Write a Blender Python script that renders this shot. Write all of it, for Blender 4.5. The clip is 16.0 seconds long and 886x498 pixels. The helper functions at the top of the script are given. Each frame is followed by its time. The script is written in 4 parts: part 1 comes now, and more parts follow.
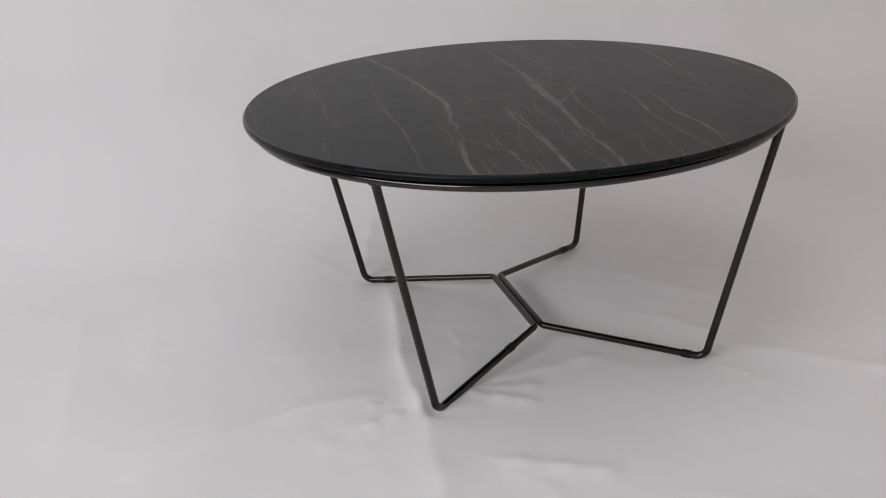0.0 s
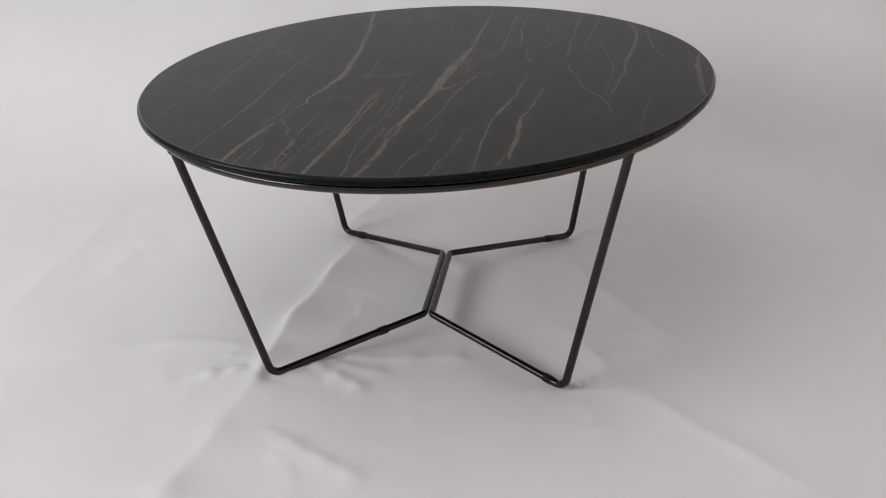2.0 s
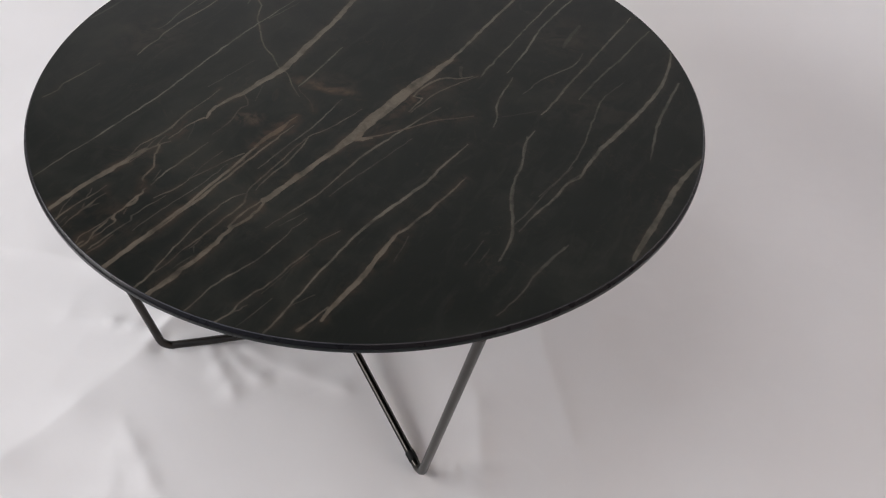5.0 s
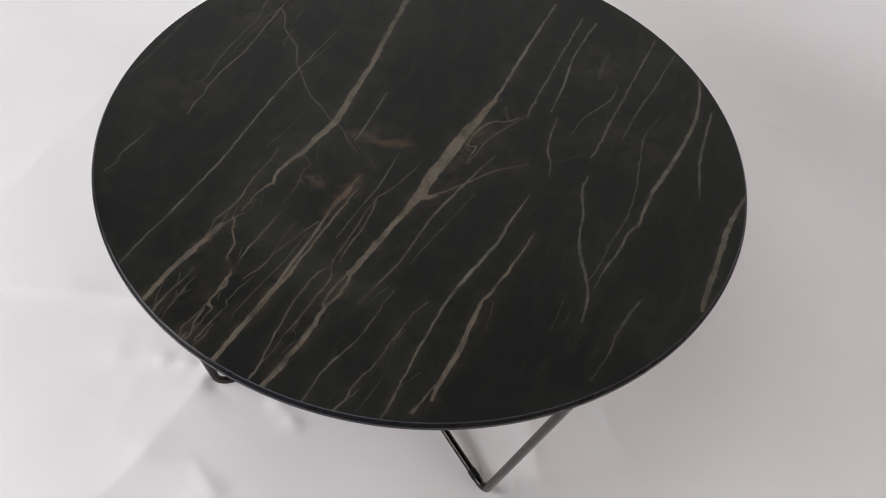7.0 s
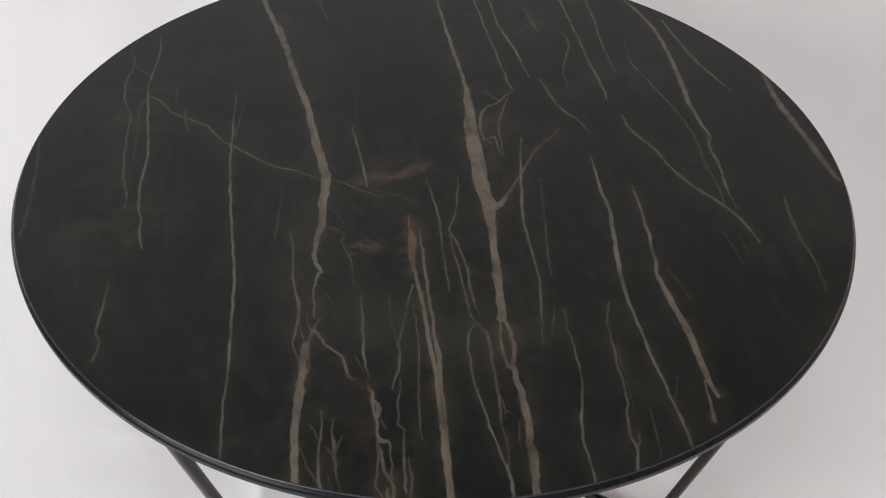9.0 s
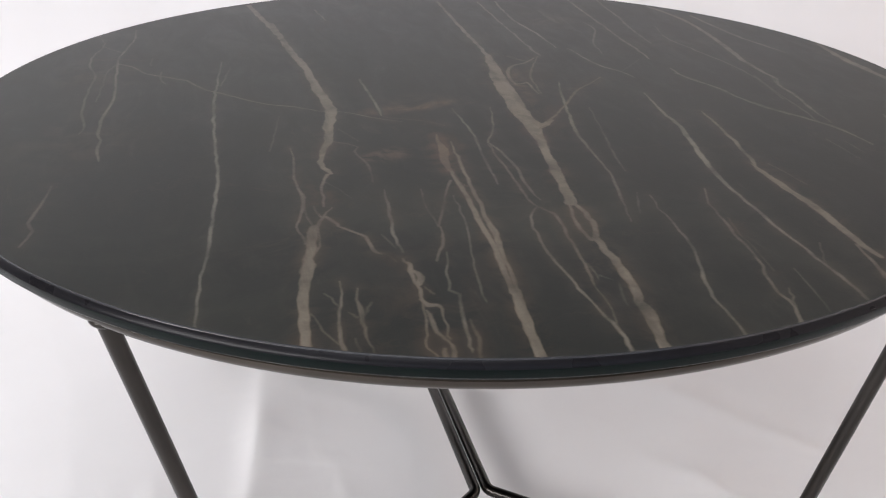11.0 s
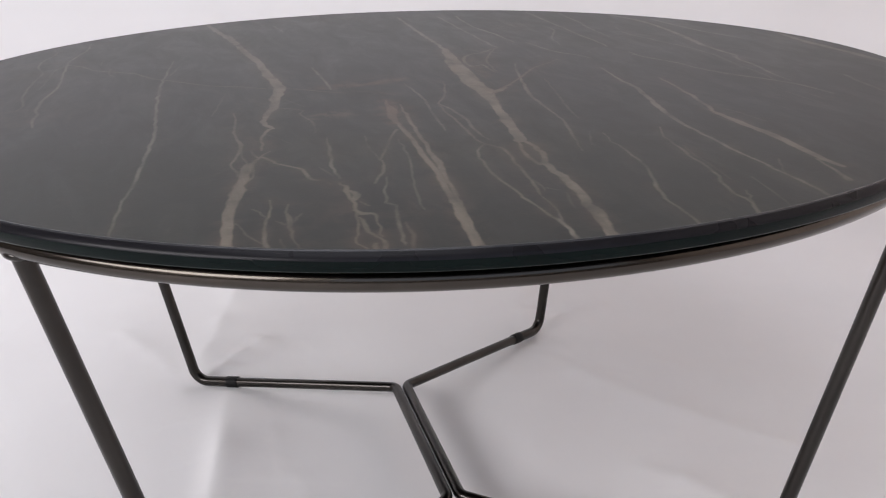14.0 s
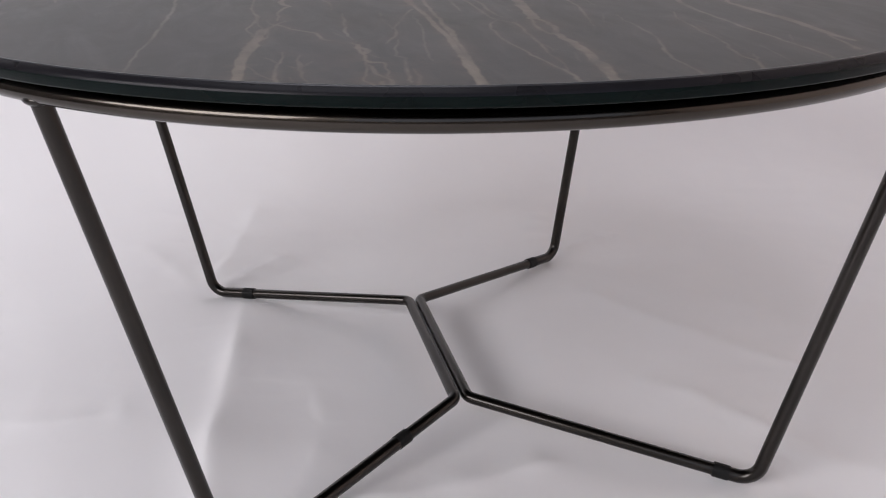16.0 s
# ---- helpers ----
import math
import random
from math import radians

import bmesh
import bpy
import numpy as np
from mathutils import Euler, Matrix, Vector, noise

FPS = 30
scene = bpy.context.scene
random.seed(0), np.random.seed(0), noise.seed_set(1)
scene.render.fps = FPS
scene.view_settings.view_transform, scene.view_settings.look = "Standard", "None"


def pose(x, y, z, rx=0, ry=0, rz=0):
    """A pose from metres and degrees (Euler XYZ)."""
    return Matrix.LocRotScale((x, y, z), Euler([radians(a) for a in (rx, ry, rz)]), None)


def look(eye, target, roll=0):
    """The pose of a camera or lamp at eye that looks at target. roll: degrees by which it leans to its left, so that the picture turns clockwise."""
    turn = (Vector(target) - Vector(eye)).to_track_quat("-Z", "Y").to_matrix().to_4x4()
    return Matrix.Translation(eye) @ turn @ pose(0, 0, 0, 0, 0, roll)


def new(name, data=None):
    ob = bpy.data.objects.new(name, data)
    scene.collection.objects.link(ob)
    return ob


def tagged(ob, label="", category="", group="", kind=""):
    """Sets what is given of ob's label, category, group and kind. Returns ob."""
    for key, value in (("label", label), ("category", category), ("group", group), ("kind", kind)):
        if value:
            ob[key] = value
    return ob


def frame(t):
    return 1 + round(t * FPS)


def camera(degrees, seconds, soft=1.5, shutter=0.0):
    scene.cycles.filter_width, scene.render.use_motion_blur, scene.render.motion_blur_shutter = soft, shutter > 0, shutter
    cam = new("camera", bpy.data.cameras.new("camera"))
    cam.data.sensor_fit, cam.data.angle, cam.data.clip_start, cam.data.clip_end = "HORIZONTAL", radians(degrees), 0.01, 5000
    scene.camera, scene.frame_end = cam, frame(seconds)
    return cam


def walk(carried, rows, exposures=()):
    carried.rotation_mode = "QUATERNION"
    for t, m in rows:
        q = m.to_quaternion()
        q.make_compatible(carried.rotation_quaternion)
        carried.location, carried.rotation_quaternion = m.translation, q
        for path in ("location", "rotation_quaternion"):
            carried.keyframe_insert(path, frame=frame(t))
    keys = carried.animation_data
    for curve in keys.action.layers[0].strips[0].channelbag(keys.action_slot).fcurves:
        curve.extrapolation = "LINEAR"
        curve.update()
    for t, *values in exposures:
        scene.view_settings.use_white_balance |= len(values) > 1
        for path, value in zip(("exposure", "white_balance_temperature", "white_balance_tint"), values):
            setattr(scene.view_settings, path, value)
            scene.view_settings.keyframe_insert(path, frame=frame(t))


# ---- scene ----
cam = camera(50.98, 16.0, soft=1.15)
walk(cam, [
    (0, pose(-0.4833, -1.3058, 0.7172, 67.07, 2.86, -16.60)),
    (0.5, pose(-0.3322, -1.3343, 0.7305, 66.29, 2.81, -12.54)),
    (1, pose(-0.1687, -1.3406, 0.7438, 64.98, 2.54, -8.50)),
    (1.5, pose(-0.0256, -1.3175, 0.7370, 63.78, 2.64, -3.32)),
    (2, pose(0.2215, -1.2974, 0.7653, 62.90, 2.73, 7.80)),
    (2.5, pose(0.3986, -1.2341, 0.7911, 61.61, 2.45, 12.85)),
    (3, pose(0.4399, -1.1516, 0.8360, 58.47, -0.35, 10.86)),
    (3.5, pose(0.4257, -1.0720, 0.9018, 55.38, -2.77, 13.78)),
    (4, pose(0.5152, -0.9229, 0.9788, 51.30, -2.58, 25.31)),
    (4.2, pose(0.5348, -0.8733, 0.9940, 49.61, -2.24, 28.10)),
    (6.3, pose(0.3281, -0.7903, 1.1831, 39.94, -4.65, 23.77)),
    (6.5, pose(0.3147, -0.7893, 1.1951, 39.43, -4.24, 23.18)),
    (7, pose(0.2730, -0.7995, 1.2083, 38.86, -4.18, 21.55)),
    (7.1, pose(0.2738, -0.7960, 1.2129, 38.60, -3.83, 21.56)),
    (7.1333, pose(0.2316, -0.8017, 1.2007, 39.09, -3.14, 18.17)),
    (7.1667, pose(0.1894, -0.8074, 1.1884, 39.55, -2.42, 14.79)),
    (7.2, pose(0.1473, -0.8131, 1.1762, 39.96, -1.68, 11.41)),
    (7.2333, pose(0.1051, -0.8188, 1.1639, 40.32, -0.91, 8.04)),
    (7.2667, pose(0.0629, -0.8245, 1.1517, 40.64, -0.12, 4.67)),
    (7.3, pose(0.0207, -0.8302, 1.1394, 40.91, 0.68, 1.31)),
    (7.5, pose(0.0259, -0.8388, 1.1173, 41.94, 0.97, 1.62)),
    (8, pose(-0.0527, -0.8186, 1.0985, 42.33, 0.19, -3.93)),
    (8.2, pose(-0.0972, -0.7956, 1.0848, 42.53, -0.73, -6.83)),
    (10.3, pose(-0.2055, -0.7115, 0.6808, 59.60, -0.76, -14.62)),
    (10.5, pose(-0.2133, -0.7197, 0.6590, 61.20, -0.88, -14.85)),
    (11, pose(-0.2148, -0.7291, 0.6274, 62.75, -0.59, -15.00)),
    (11.5, pose(-0.2087, -0.7273, 0.6036, 63.60, -0.36, -15.06)),
    (12, pose(-0.2014, -0.7223, 0.5813, 64.45, 0.15, -15.33)),
    (12.5, pose(-0.1970, -0.7286, 0.5640, 66.28, 0.58, -15.85)),
    (13, pose(-0.1890, -0.7433, 0.5525, 68.16, 1.04, -15.78)),
    (13.5, pose(-0.1876, -0.7402, 0.5417, 68.49, 0.88, -15.93)),
    (14, pose(-0.1916, -0.7476, 0.5313, 68.54, 1.10, -16.25)),
    (14.5, pose(-0.1908, -0.7590, 0.5195, 68.75, 1.17, -16.07)),
    (15, pose(-0.1899, -0.7705, 0.5049, 69.28, 0.69, -15.32)),
    (15.5, pose(-0.1923, -0.7757, 0.4937, 68.53, 0.27, -14.94)),
    (16, pose(-0.1912, -0.7788, 0.4811, 66.68, 0.11, -14.26)),
], exposures=[
    (0.0, -0.51, 6500, 10.3), (3.0, -0.28, 6500, 10.3), (7.0, -0.09, 6500, 10.0), (8.2, -0.14, 6500, 9.8), (10.3, 0.36, 6480, 10.2), (12.0, 0.20, 6460, 10.6), (14.0, 0.09, 6420, 12.6), (16.0, -0.10, 6400, 14.2),
])

# ---- world and light ----
world = bpy.data.worlds.new("sky")
scene.world = world
world.use_nodes = True
wn = world.node_tree.nodes
sky = wn.new("ShaderNodeTexSky")
sky.sky_type = "NISHITA"
sky.sun_disc = False
sky.sun_elevation = radians(38)
sky.sun_rotation = radians(250)
world.node_tree.links.new(sky.outputs[0], wn["Background"].inputs[0])
wn["Background"].inputs[1].default_value = 0.1


def area_lamp(name, at, target, wide, high, watts, colour):
    lamp = bpy.data.lights.new(name, "AREA")
    lamp.shape, lamp.size, lamp.size_y, lamp.energy, lamp.color = "RECTANGLE", wide, high, watts, colour
    ob = new(name, lamp)
    ob.matrix_world = look(at, target)
    return ob


# high west window daylight; added unseen fill through front-left roof and south openings
WX, WY0, WY1, SY, SX0, SX1, WZ0, WZ1 = -2.4, -2.55, -0.45, -2.7, -1.7, 1.2, 0.75, 2.75
UZ0, UZ1 = 0.95, 2.10
KX0, KX1, KY0, KY1, ROOF = -1.9, 0.1, -1.9, 0.1, 3.15
ROOF_FILL_W, WEST_W, SOUTH_FILL_W, DAY = 27, 70, 8, (0.985, 0.970, 0.972)
# no roof window is known; this one is added for top light
area_lamp("roof_fill", ((KX0 + KX1) / 2, (KY0 + KY1) / 2, ROOF + 0.10), ((KX0 + KX1) / 2, (KY0 + KY1) / 2 + 0.001, 0.0), KX1 - KX0, KY1 - KY0, ROOF_FILL_W, DAY)
area_lamp("west_daylight", (WX - 0.06, (WY0 + WY1) / 2, (UZ0 + UZ1) / 2), (0.0, -0.3, 0.4), WY1 - WY0, UZ1 - UZ0, WEST_W, DAY)
# weak frontal fill, added; no south window is known
area_lamp("south_fill", ((SX0 + SX1) / 2, SY - 0.06, (WZ0 + WZ1) / 2), ((SX0 + SX1) / 2, 0.0, 0.7), SX1 - SX0, WZ1 - WZ0, SOUTH_FILL_W, DAY)


# ---- materials ----
def material(name):
    m = bpy.data.materials.new(name)
    m.use_nodes = True
    t = m.node_tree
    return m, t, t.nodes["Principled BSDF"]


def node(t, kind, **values):
    n = t.nodes.new(kind)
    for key, value in values.items():
        n.inputs[key].default_value = value
    return n


def noise_tex(t, scale, detail=4.0, rough=0.55, coords="Object", warp=0.0):
    c = t.nodes.new("ShaderNodeTexCoord")
    n = node(t, "ShaderNodeTexNoise", Scale=scale, Detail=detail, Roughness=rough, Distortion=warp)
    t.links.new(c.outputs[coords], n.inputs["Vector"])
    return n


def ramp(t, source, stops):
    r = t.nodes.new("ShaderNodeValToRGB")
    while len(r.color_ramp.elements) < len(stops):
        r.color_ramp.elements.new(0.5)
    for e, (pos, col) in zip(r.color_ramp.elements, stops):
        e.position, e.color = pos, (*col, 1) if len(col) == 3 else col
    t.links.new(source, r.inputs[0])
    return r


def mix(t, fac, a, b, blend="MIX"):
    m = t.nodes.new("ShaderNodeMix")
    m.data_type, m.blend_type = "RGBA", blend
    for socket, value in ((m.inputs[0], fac), (m.inputs[6], a), (m.inputs[7], b)):
        if isinstance(value, bpy.types.NodeSocket):
            t.links.new(value, socket)
        elif isinstance(value, tuple):
            socket.default_value = (*value, 1)
        else:
            socket.default_value = value
    return m.outputs[2]


def calc(t, op, a, b=0.0, c=0.0, clamp=False):
    n = t.nodes.new("ShaderNodeMath")
    n.operation, n.use_clamp = op, clamp
    for socket, value in zip(n.inputs, (a, b, c)):
        if isinstance(value, bpy.types.NodeSocket):
            t.links.new(value, socket)
        else:
            socket.default_value = value
    return n.outputs[0]


def bump(t, bsdf, height, strength, distance):
    b = node(t, "ShaderNodeBump", Strength=strength, Distance=distance)
    t.links.new(height, b.inputs["Height"])
    t.links.new(b.outputs[0], bsdf.inputs["Normal"])


def stone_material():
    """Black stone-look sheet with tan and rust veins; the veins' course is kept in two attributes of the mesh."""
    m, t, p = material("black_veined_stone")
    field = t.nodes.new("ShaderNodeAttribute")
    field.attribute_name = "vein_depth"
    tone = t.nodes.new("ShaderNodeAttribute")
    tone.attribute_name = "vein_tone"
    haze = t.nodes.new("ShaderNodeAttribute")
    haze.attribute_name = "vein_haze"
    clouds = noise_tex(t, 5.0, 6, 0.62, warp=0.6)
    fine = noise_tex(t, 60.0, 5, 0.65)
    ragged = noise_tex(t, 260.0, 4, 0.7)
    grain = noise_tex(t, 420.0, 3, 0.6)
    streak = noise_tex(t, 14.0, 5, 0.6, warp=1.2)
    ground = ramp(t, clouds.outputs[0], [(0.28, (0.0054, 0.0070, 0.0062)), (0.50, (0.0088, 0.0104, 0.0092)), (0.64, (0.0170, 0.0186, 0.0156)), (0.80, (0.034, 0.0320, 0.0262))]).outputs[0]
    ground = mix(t, calc(t, "MULTIPLY", streak.outputs[0], 0.25), ground, (0.018, 0.020, 0.020))
    blotch = noise_tex(t, 34.0, 5, 0.65, warp=0.8)
    spread = calc(t, "MULTIPLY", haze.outputs["Fac"], calc(t, "MULTIPLY_ADD", blotch.outputs[0], 5.0, -2.0, clamp=True))
    ground = mix(t, spread, ground, mix(t, tone.outputs["Fac"], (0.058, 0.051, 0.040), (0.088, 0.052, 0.032)))
    crack = calc(t, "ABSOLUTE", calc(t, "SUBTRACT", noise_tex(t, 9.0, 5, 0.6, warp=0.5).outputs[0], 0.5))
    crack = calc(t, "MULTIPLY", calc(t, "MULTIPLY_ADD", crack, -110.0, 1.0, clamp=True), calc(t, "MULTIPLY_ADD", streak.outputs[0], 3.5, -1.55, clamp=True))
    ground = mix(t, calc(t, "MULTIPLY", crack, 0.16), ground, (0.085, 0.055, 0.036))
    lay = t.nodes.new("ShaderNodeTexCoord")
    stretch = t.nodes.new("ShaderNodeMapping")
    stretch.inputs["Scale"].default_value = (42, 13, 1)
    stretch.inputs["Rotation"].default_value = (0, 0, radians(-9))
    t.links.new(lay.outputs["Object"], stretch.inputs["Vector"])
    mottle = node(t, "ShaderNodeTexNoise", Scale=1.0, Detail=6.0, Roughness=0.68, Distortion=0.7)
    t.links.new(stretch.outputs[0], mottle.inputs["Vector"])
    ground = mix(t, calc(t, "MULTIPLY_ADD", mottle.outputs[0], 3.2, -1.62, clamp=True), ground, mix(t, streak.outputs[0], (0.0240, 0.0228, 0.0188), (0.0175, 0.0200, 0.0180)))
    wisp = node(t, "ShaderNodeTexNoise", Scale=0.55, Detail=7.0, Roughness=0.72, Distortion=1.6)
    t.links.new(stretch.outputs[0], wisp.inputs["Vector"])
    ground = mix(t, calc(t, "MULTIPLY_ADD", wisp.outputs[0], 3.2, -1.98, clamp=True), ground, mix(t, clouds.outputs[0], (0.046, 0.037, 0.029), (0.036, 0.037, 0.033)))
    edge = calc(t, "ADD", field.outputs["Fac"], calc(t, "ADD", calc(t, "MULTIPLY", calc(t, "SUBTRACT", fine.outputs[0], 0.5), 0.8), calc(t, "MULTIPLY", calc(t, "SUBTRACT", ragged.outputs[0], 0.5), 1.1)))
    inside = calc(t, "SMOOTH_MIN", calc(t, "MULTIPLY_ADD", edge, 0.85, 0.5, clamp=True), 1.0, 0.05, clamp=True)
    strength = t.nodes.new("ShaderNodeAttribute")
    strength.attribute_name = "vein_strength"
    place = t.nodes.new("ShaderNodeTexCoord")
    along = t.nodes.new("ShaderNodeMapping")
    along.inputs["Scale"].default_value = (95, 14, 1)
    along.inputs["Rotation"].default_value = (0, 0, radians(-6))
    t.links.new(place.outputs["Object"], along.inputs["Vector"])
    fibre = node(t, "ShaderNodeTexNoise", Scale=1.0, Detail=4.0, Roughness=0.6)
    t.links.new(along.outputs[0], fibre.inputs["Vector"])
    broken = noise_tex(t, 32.0, 4, 0.6, warp=0.4)
    patchy = calc(t, "MULTIPLY", calc(t, "MULTIPLY_ADD", broken.outputs[0], 2.6, -0.52, clamp=True), calc(t, "MULTIPLY_ADD", fibre.outputs[0], 1.9, 0.02, clamp=True))
    cover = calc(t, "MULTIPLY", calc(t, "MULTIPLY", inside, strength.outputs["Fac"]), patchy)
    tan = mix(t, grain.outputs[0], VEIN_A, VEIN_B)
    rust = mix(t, fine.outputs[0], (0.118, 0.083, 0.057), (0.068, 0.045, 0.030))
    pale = mix(t, grain.outputs[0], (0.158, 0.163, 0.138), (0.114, 0.117, 0.098))
    low = calc(t, "MULTIPLY", tone.outputs["Fac"], 2.4, clamp=True)
    high = calc(t, "MULTIPLY_ADD", tone.outputs["Fac"], 2.0, -1.0, clamp=True)
    vein_colour = mix(t, high, mix(t, low, pale, tan), rust)
    # the veins are rust-stained along their edges
    stain = calc(t, "MULTIPLY", calc(t, "MULTIPLY_ADD", edge, -0.9, 1.15, clamp=True), calc(t, "MULTIPLY_ADD", blotch.outputs[0], 2.6, -0.85, clamp=True))
    vein_colour = mix(t, calc(t, "MULTIPLY", stain, 0.32), vein_colour, (0.108, 0.068, 0.043))
    t.links.new(mix(t, cover, ground, vein_colour), p.inputs["Base Color"])
    t.links.new(calc(t, "ADD", calc(t, "MULTIPLY", mottle.outputs[0], 0.14), calc(t, "MULTIPLY_ADD", clouds.outputs[0], 0.10, TOP_ROUGH - 0.07)), p.inputs["Roughness"])
    p.inputs["IOR"].default_value = TOP_IOR
    p.inputs["Specular Tint"].default_value = (0.985, 1.0, 0.92, 1)
    bump(t, p, grain.outputs[0], 0.04, 0.0004)
    return m


def edge_material(name, low, high, rough, ior):
    m, t, p = material(name)
    n = noise_tex(t, 30, 3)
    t.links.new(ramp(t, n.outputs[0], [(0.3, low), (0.7, high)]).outputs[0], p.inputs["Base Color"])
    t.links.new(calc(t, "MULTIPLY_ADD", n.outputs[0], 0.08, rough), p.inputs["Roughness"])
    p.inputs["IOR"].default_value = ior
    return m


def steel_material(name, deep, light, rough):
    m, t, p = material(name)
    n = noise_tex(t, 700, 3, 0.6)
    w = noise_tex(t, 18, 4, 0.6)
    t.links.new(ramp(t, w.outputs[0], [(0.3, deep), (0.7, light)]).outputs[0], p.inputs["Base Color"])
    p.inputs["Metallic"].default_value = 1.0
    t.links.new(calc(t, "MULTIPLY_ADD", w.outputs[0], 0.10, rough), p.inputs["Roughness"])
    p.inputs["Coat Weight"].default_value = 0.4
    p.inputs["Coat Roughness"].default_value = 0.09
    bump(t, p, n.outputs[0], 0.08, 0.0003)
    return m


# black for the rubber collars and for the shaded gap under the top
def rubber_and_gap_material():
    m, t, p = material("black_rubber_and_gap")
    n = noise_tex(t, 300, 3)
    t.links.new(ramp(t, n.outputs[0], [(0.3, (0.005, 0.005, 0.005)), (0.7, (0.009, 0.009, 0.009))]).outputs[0], p.inputs["Base Color"])
    p.inputs["Roughness"].default_value = 0.65
    p.inputs["IOR"].default_value = 1.3
    return m


def cloth_material():
    m, t, p = material("white_satin_cloth")
    big = noise_tex(t, 1.6, 5, 0.55)
    weave = noise_tex(t, 900, 2, 0.5)
    soft = noise_tex(t, 22, 4, 0.55, warp=0.4)
    t.links.new(ramp(t, big.outputs[0], [(0.3, (0.765, 0.755, 0.757)), (0.7, (0.825, 0.815, 0.817))]).outputs[0], p.inputs["Base Color"])
    p.inputs["Roughness"].default_value = CLOTH_ROUGH
    p.inputs["Sheen Weight"].default_value = 0.15
    h = calc(t, "ADD", calc(t, "MULTIPLY", soft.outputs[0], 6.0), weave.outputs[0])
    bump(t, p, h, 0.10, 0.0008)
    return m


def paint_material(name, low, high, rough=0.85):
    m, t, p = material(name)
    n = noise_tex(t, 3.0, 5)
    f = noise_tex(t, 260, 2)
    t.links.new(ramp(t, n.outputs[0], [(0.3, low), (0.7, high)]).outputs[0], p.inputs["Base Color"])
    p.inputs["Roughness"].default_value = rough
    bump(t, p, f.outputs[0], 0.15, 0.001)
    return m


VEIN_A, VEIN_B = (0.148, 0.128, 0.099), (0.099, 0.086, 0.067)
TOP_ROUGH, TOP_IOR, CLOTH_ROUGH = 0.28, 1.232, 0.6
STONE, STEEL, RUBBER_AND_GAP, CLOTH = stone_material(), steel_material("bronze_black_steel", (0.024, 0.0213, 0.0186), (0.034, 0.0300, 0.0262), 0.27), rubber_and_gap_material(), cloth_material()
# the legs' steel again, lightened: the ring's reflections are put into its colour
STEEL_LIT = steel_material("lit_ring_steel", (0.040, 0.034, 0.028), (0.056, 0.047, 0.038), 0.17)
# paler than the bevel: the edge's glint is put into the colour
ARRIS = edge_material("polished_arris_glint", (0.022, 0.023, 0.026), (0.036, 0.037, 0.041), 0.16, 1.45)
EDGE = edge_material("polished_black_edge", (0.006, 0.0058, 0.0072), (0.009, 0.0088, 0.0110), 0.24, 1.22)
RIM = edge_material("green_glass_rim", (0.0008, 0.0034, 0.0031), (0.0014, 0.0058, 0.0053), 0.20, 1.20)
WALL = paint_material("warm_grey_wall_paint", (0.25, 0.225, 0.21), (0.31, 0.28, 0.26))
# for the unseen east side, added to bounce warm light onto the cloth
BOUNCE_ROSE = paint_material("pale_rose_bounce_paint", (0.79, 0.68, 0.62), (0.84, 0.73, 0.665))
CEILING = paint_material("grey_white_ceiling_paint", (0.50, 0.49, 0.48), (0.58, 0.57, 0.56))
BOARDS = paint_material("grey_floor_screed", (0.30, 0.28, 0.26), (0.38, 0.36, 0.34), 0.6)
FRAME = paint_material("white_window_paint", (0.74, 0.74, 0.73), (0.80, 0.80, 0.79), 0.4)


# ---- mesh helpers ----
def mesh_object(name, verts, faces, mat, parent=None, smooth=True):
    me = bpy.data.meshes.new(name)
    me.from_pydata([tuple(v) for v in verts], [], faces)
    me.materials.append(mat)
    me.polygons.foreach_set("use_smooth", [smooth] * len(me.polygons))
    me.update()
    ob = new(name, me)
    if parent:
        ob.parent = parent
    return ob


def part(name, bm, mat, parent, label=""):
    me = bpy.data.meshes.new(name)
    bm.to_mesh(me)
    bm.free()
    me.materials.append(mat)
    ob = new(name, me)
    ob.parent = parent
    return tagged(ob, label=label)


def box(bm, x0, y0, z0, x1, y1, z1):
    r = bmesh.ops.create_cube(bm, size=1)
    for v in r["verts"]:
        v.co = Vector(((x0 + x1) / 2 + v.co.x * (x1 - x0), (y0 + y1) / 2 + v.co.y * (y1 - y0), (z0 + z1) / 2 + v.co.z * (z1 - z0)))
    return r["verts"]


def rounded(points, radius, steps=10):
    """A way through the points with its inner corners rounded to the radius."""
    pts = [Vector(p) for p in points]
    out = [pts[0]]
    for a, b, c in zip(pts, pts[1:], pts[2:]):
        u, w = (a - b).normalized(), (c - b).normalized()
        half = u.angle(w) / 2
        cut = radius / math.tan(half)
        centre = b + (u + w).normalized() * radius / math.sin(half)
        s, e = b + u * cut - centre, b + w * cut - centre
        for k in range(steps + 1):
            out.append(centre + s.normalized().slerp(e.normalized(), k / steps) * radius)
    out.append(pts[-1])
    return out


